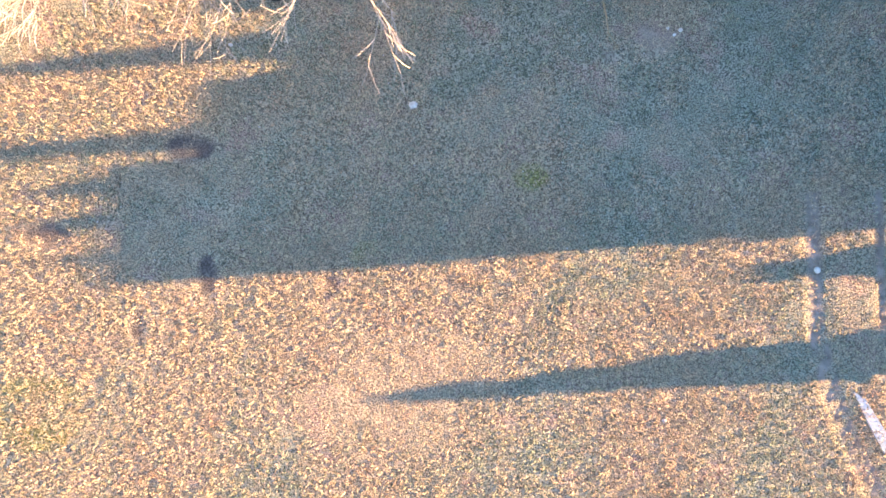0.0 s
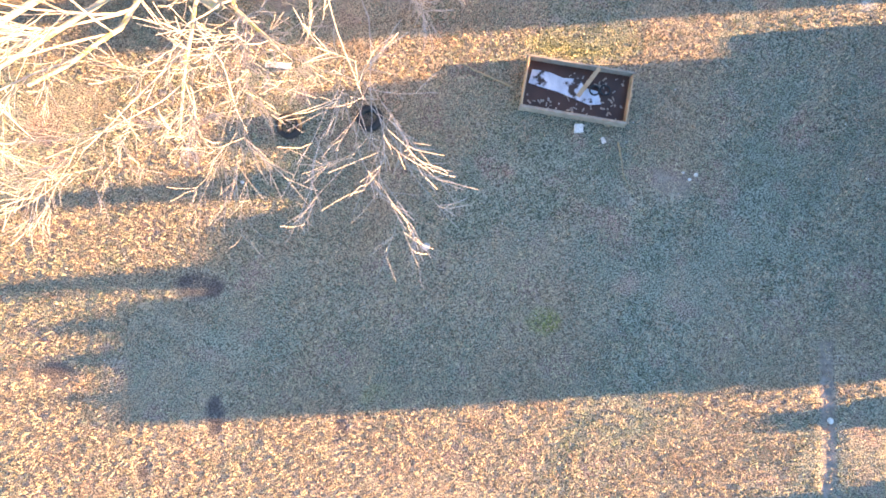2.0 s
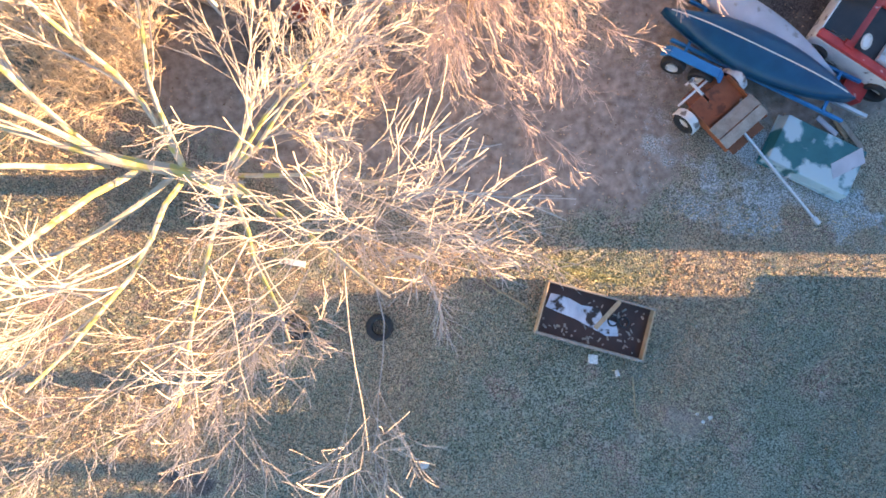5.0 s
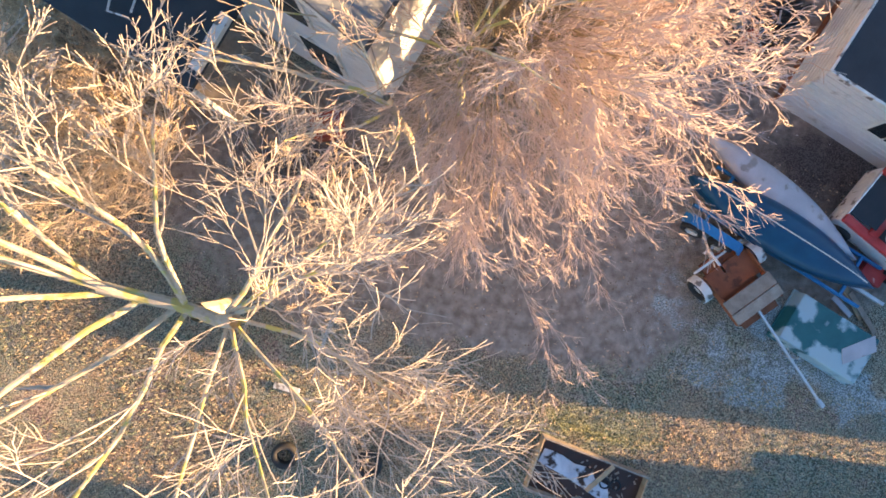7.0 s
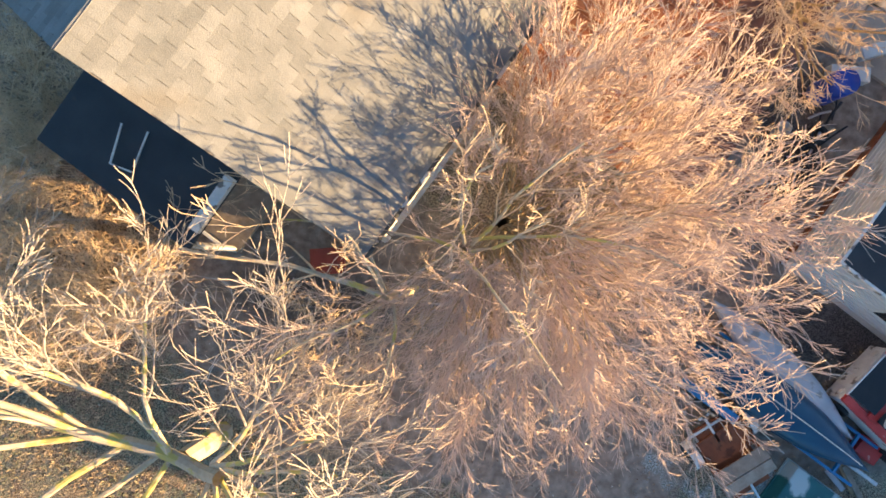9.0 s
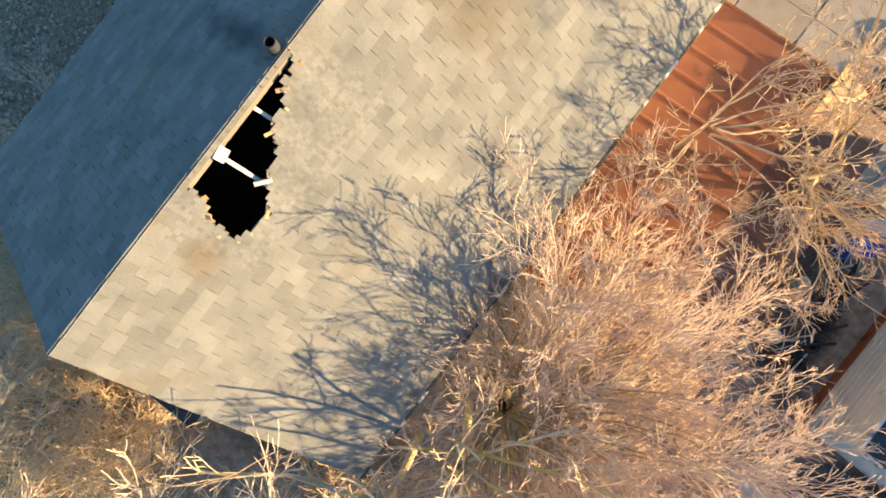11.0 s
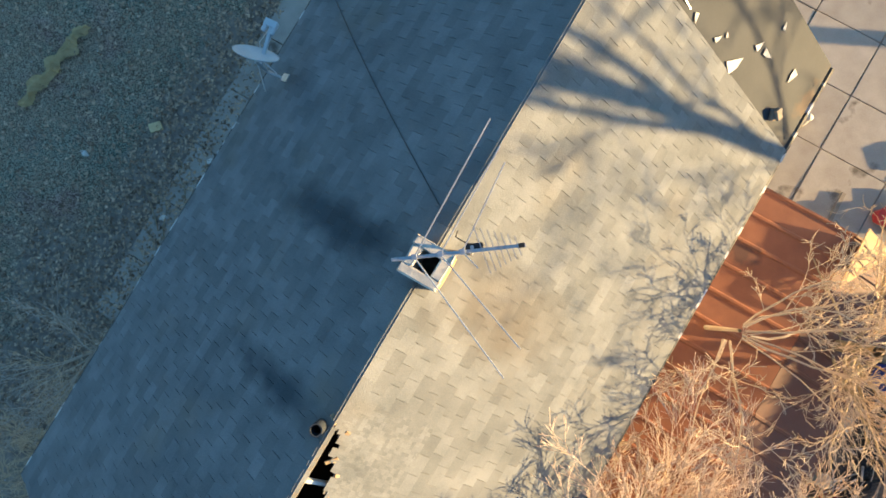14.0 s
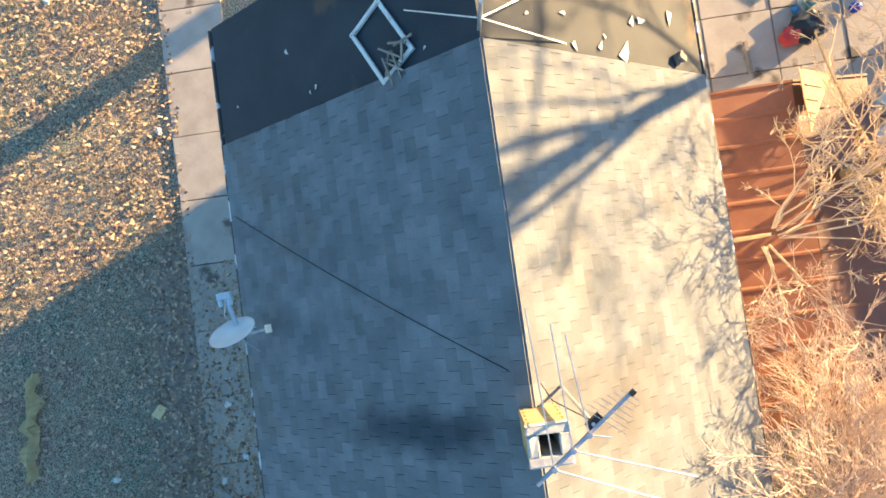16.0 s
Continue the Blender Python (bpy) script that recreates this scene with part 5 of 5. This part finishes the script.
M_NEEDLE = material("evergreen_needle", (0.04, 0.06, 0.03), (0.08, 0.1, 0.05), 3, 0.9, bump=0, random=0.3, island=True)


def conifer(x, y, h, r, seed):
    """A narrow evergreen: trunk and a cone of many small sprays."""
    ob = thing("unseen_evergreen", pose(x, y, 0), "unseen narrow dark evergreen added to taper the yard's shadows", "tree", "evergreens")
    part("trunk", tube([(0, 0, -0.1), (0, 0, h * 0.95)], 0.12, 0.02, 7), M_STEM, ob)
    q = np.random.RandomState(seed)
    n = int(1600 * h * r)
    t = 1 - np.sqrt(q.uniform(0, 1, n))
    a = q.uniform(0, math.tau, n)
    d = r * (1 - t * 0.95) * np.sqrt(q.uniform(0.1, 1, n)) * (1 + 0.25 * np.sin(a * 3 + t * 20))
    c = np.stack((d * np.cos(a), d * np.sin(a), 0.2 + t * (h - 0.2)), -1)
    v = np.repeat(c, 3, 0) + q.normal(0, 0.09, (3 * n, 3))
    raw("crown", v.tolist(), np.arange(3 * n).reshape(-1, 3).tolist(), M_NEEDLE, ob)


# unseen evergreens, added only to taper the shadow edges on the lawn
for x, y, h, r, seed in ((15, 5.4, 4.2, 0.7, 1), (15, 7.4, 4.0, 0.7, 2), (14.6, 2.75, 3.6, 1.1, 3), (15, 3.6, 3.7, 1.2, 4), (14.6, 4.4, 3.65, 1.1, 5), (13.5, -1.15, 2.3, 0.5, 6), (13.2, 0.95, 0.9, 0.4, 7), (14, 8.4, 3.0, 0.8, 8)):
    conifer(x, y, h, r, seed)

# small litter west of the house
for i, (x, y, mat, lab) in enumerate(((-10.45, 23.5, M_STONE, "white paper scrap on the leaf litter"), (-11.32, 21.97, M_STONE, "white paper scrap on the leaf litter"), (-10.27, 22.1, M_BLUEFENDER, "blue plastic scrap on the leaf litter"), (-10.63, 22.25, M_DISH, "pale blue plastic scrap on the leaf litter"), (-13.6, 23.17, M_STONE, "white paper scrap on the leaf litter"), (-11.12, 21.36, M_REDPLASTIC, "small red wrapper on the leaf litter"), (-9.0, 30.0, M_STONE, "white paper scrap on the leaf litter"), (-10.0, 34.2, M_STONE, "white paper scrap on the leaf litter"))):
    b = bmesh.new()
    bmesh.ops.create_icosphere(b, subdivisions=2, radius=0.1)
    for v in b.verts:
        v.co = Vector((v.co.x, v.co.y * 0.7, v.co.z * 0.35)) * (1 + 0.6 * noise.noise(v.co * 16 + Vector((i, 0, 0)))) + Vector((0, 0, 0.04))
    ob = part("scrap", b, mat)
    ob.matrix_world = pose(x, y, 0, 0, 0, 40 * i)
    tagged(ob, lab, "litter", "litter west of the house")
for i in range(5):
    rr = random.Random(90 + i)
    x, y = -10.8 + rr.uniform(-0.7, 0.8), 22.3 + rr.uniform(-1, 1)
    a = rr.uniform(50, 130)
    pts = [(x + 0.3 * k * math.cos(radians(a + 12 * k * rr.uniform(-1, 1))), y + 0.3 * k * math.sin(radians(a)), 0.05 + 0.02 * (k % 2)) for k in range(5)]
    tagged(part("fallen_twig", tube(pts, 0.012, 0.006, 5), M_STEM), "thin fallen twig on the leaf litter", "twig", "twigs on the litter")
brd = part("short_board", box(0.09, 0.75, 0.06, (0, 0, 0.07), (0, 0, 0), 0.006), M_GREYWOOD)
brd.matrix_world = HOUSE @ pose(6.6, 11.7, 0.03, 0, 0, 2)
tagged(brd, "short dark board lying on the patio", "board")
# ---- litter, grass ----
M_STRAW = material("straw_blade", (0.43, 0.28, 0.195), (0.46, 0.42, 0.27), 0.9, 0.9, fine=7.0, bump=0, random=0.75, island=True)
M_GREEN = material("green_blade", (0.14, 0.17, 0.105), (0.32, 0.34, 0.235), 0.9, 0.9, fine=7.0, bump=0, random=0.75, island=True)
field("dry_grass", M_STRAW, 340000, (-12, 12, -6, 11), 0.08, lambda x, y: np.clip(dry_at(x, y) * 1.2 - soil_at(x, y) - char_shade_at(x, y), 0, 1), "short straw-coloured winter grass", "grass", seed=5)
field("green_grass", M_GREEN, 250000, (-12, 12, -6, 12), 0.075, lambda x, y: np.clip(1.1 - dry_at(x, y) * 0.9 - soil_at(x, y) - char_shade_at(x, y), 0, 1), "short green winter grass", "grass", seed=6)
field("dry_grass", M_STRAW, 60000, (-20, -8, 17, 36), 0.09, lambda x, y: np.clip(0.25 + 0.75 * (y > 27.6) - 0.5 * soil_at(x, y), 0, 1) * (x * 0.937 - y * 0.35 < -18.8), "short straw-coloured winter grass", "grass", seed=7)
field("leaf_litter", M_LEAF, 46000, (-19, -7, 16, 36), 0.085, lambda x, y: np.clip(0.45 + soil_at(x, y), 0, 1) * (x * 0.937 - y * 0.35 < -17.25 - 1.2 * (y > 26.5)), "fallen brown leaves on the ground", "leaves", lift=0.05, flat=True, seed=8)
field("leaf_litter", M_LEAF, 3500, (-12, 10, 9.5, 16), 0.05, lambda x, y: np.clip(0.3 + soil_at(x, y), 0, 1), "fallen brown leaves on the ground", "leaves", flat=True, seed=9)
field("pale_litter", M_STONE, 4200, (-18, 12, -6, 36), 0.034, lambda x, y: 0.5 + 0 * x, "small pale bits of litter", "litter", flat=True, seed=10)

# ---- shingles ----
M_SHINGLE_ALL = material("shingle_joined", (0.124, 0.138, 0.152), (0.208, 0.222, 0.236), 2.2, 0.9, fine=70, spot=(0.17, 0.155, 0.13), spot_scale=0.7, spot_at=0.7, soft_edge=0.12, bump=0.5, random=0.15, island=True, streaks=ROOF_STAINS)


def broken(store, a, yc, fall):
    """A tab beside the hole, in torn strips."""
    v, f = store
    for i in range(6):
        for j in range(3):
            aa, yy = a + (j - 1) * 0.05, yc + (i - 2.5) * 0.05
            if inside(aa + random.uniform(-0.02, 0.02), yy + random.uniform(-0.02, 0.02), HOLE):
                continue
            m = Matrix.Translation(slope_point(aa, yy, 0.014)) @ pose(0, 0, 0, random.uniform(-2, 2), fall - 2.6 + random.uniform(-2, 2), random.uniform(-6, 6))
            n = len(v)
            for z in (-0.005, 0.005):
                for dx, dy in ((-1, -1), (1, -1), (1, 1), (-1, 1)):
                    v.append(tuple(m @ Vector((dx * 0.042, dy * 0.026, z))))
            for q in ((3, 2, 1, 0), (4, 5, 6, 7), (0, 1, 5, 4), (1, 2, 6, 5), (2, 3, 7, 6), (3, 0, 4, 7)):
                f.append(tuple(n + k for k in q))


def shingles():
    """Three-tab courses: those beside the chimney as single pieces, the rest joined."""
    tab, course = 0.26, 0.17
    joined = {1: ([], []), -1: ([], [])}
    me = {}
    for side, edge in ((1, EAST), (-1, WEST)):
        fall = math.degrees(math.atan2(RIDGE - EAVE, abs(edge)))
        long = math.hypot(RIDGE - EAVE, edge)
        rows = int(long / course) + 1
        bm = box(course * 1.25, tab - 0.005, 0.01)
        me[side] = meshed("shingle", bm, M_SHINGLE)
        for r in range(rows):
            mid = min(course * (r + 0.5), long - 0.06)
            a = mid / long * abs(edge)
            shift = (0, 0.13, 0.05, 0.18)[r % 4] + random.uniform(-0.02, 0.02)
            y = -0.02 + shift - tab
            while y < LEN:
                ya, yb = max(y, 0.0), min(y + tab, LEN)
                y += tab
                if yb - ya < 0.03:
                    continue
                yc, wide = (ya + yb) / 2, yb - ya
                if side > 0 and a < 1.0 and 1.8 < yc < 4.35:
                    broken(joined[side], a, yc, fall)
                    continue
                if a < 0.2 and abs(yc - 6.03) < 0.2:
                    continue
                wear = random.uniform(0, 0.006)
                m = Matrix.Translation(slope_point(side * a, yc, 0.012 + wear)) @ pose(0, 0, 0, 0, side * (fall - 1.5), random.uniform(-0.8, 0.8))
                near = 5.4 < yc < 8.2 and (0.4 < a < 2.3) and wide > tab - 0.01
                if near:
                    ob = new("shingle", me[side])
                    ob.parent = house
                    ob.matrix_basis = m
                else:
                    v, f = joined[side]
                    n = len(v)
                    for z in (-0.005, 0.005):
                        for dx, dy in ((-1, -1), (1, -1), (1, 1), (-1, 1)):
                            v.append(tuple(m @ Vector((dx * course * 0.625, dy * (wide - 0.005) / 2, z))))
                    for q in ((3, 2, 1, 0), (4, 5, 6, 7), (0, 1, 5, 4), (1, 2, 6, 5), (2, 3, 7, 6), (3, 0, 4, 7)):
                        f.append(tuple(n + i for i in q))
    for side in (1, -1):
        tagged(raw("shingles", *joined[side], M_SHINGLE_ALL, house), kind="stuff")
    bm = bmesh.new()
    k = (RIDGE - EAVE) / 3.4
    rows = [[bm.verts.new((x, yy, -k * abs(x) + 0.004 + o)) for x in (-0.16, 0, 0.16)] for o in (0, 0.012) for yy in (-0.15, 0.15)]
    for p, q, flip in ((0, 1, True), (2, 3, False), (0, 2, False), (1, 3, True)):
        for i in (0, 1):
            bm.faces.new((rows[p][i], rows[p][i + 1], rows[q][i + 1], rows[q][i]))
    bmesh.ops.recalc_face_normals(bm, faces=bm.faces)
    cap = meshed("ridge_cap", bm, M_SHINGLE)
    for i in range(int(LEN / 0.24)):
        y = 0.2 + i * 0.24
        if 2.05 < y < 4.2 or 5.7 < y < 6.3:
            continue
        ob = new("ridge_cap", cap)
        ob.parent = house
        ob.matrix_basis = Matrix.Translation((0, y, RIDGE)) @ pose(0, 0, 0, 1.5, 0, random.uniform(-1, 1))


shingles()
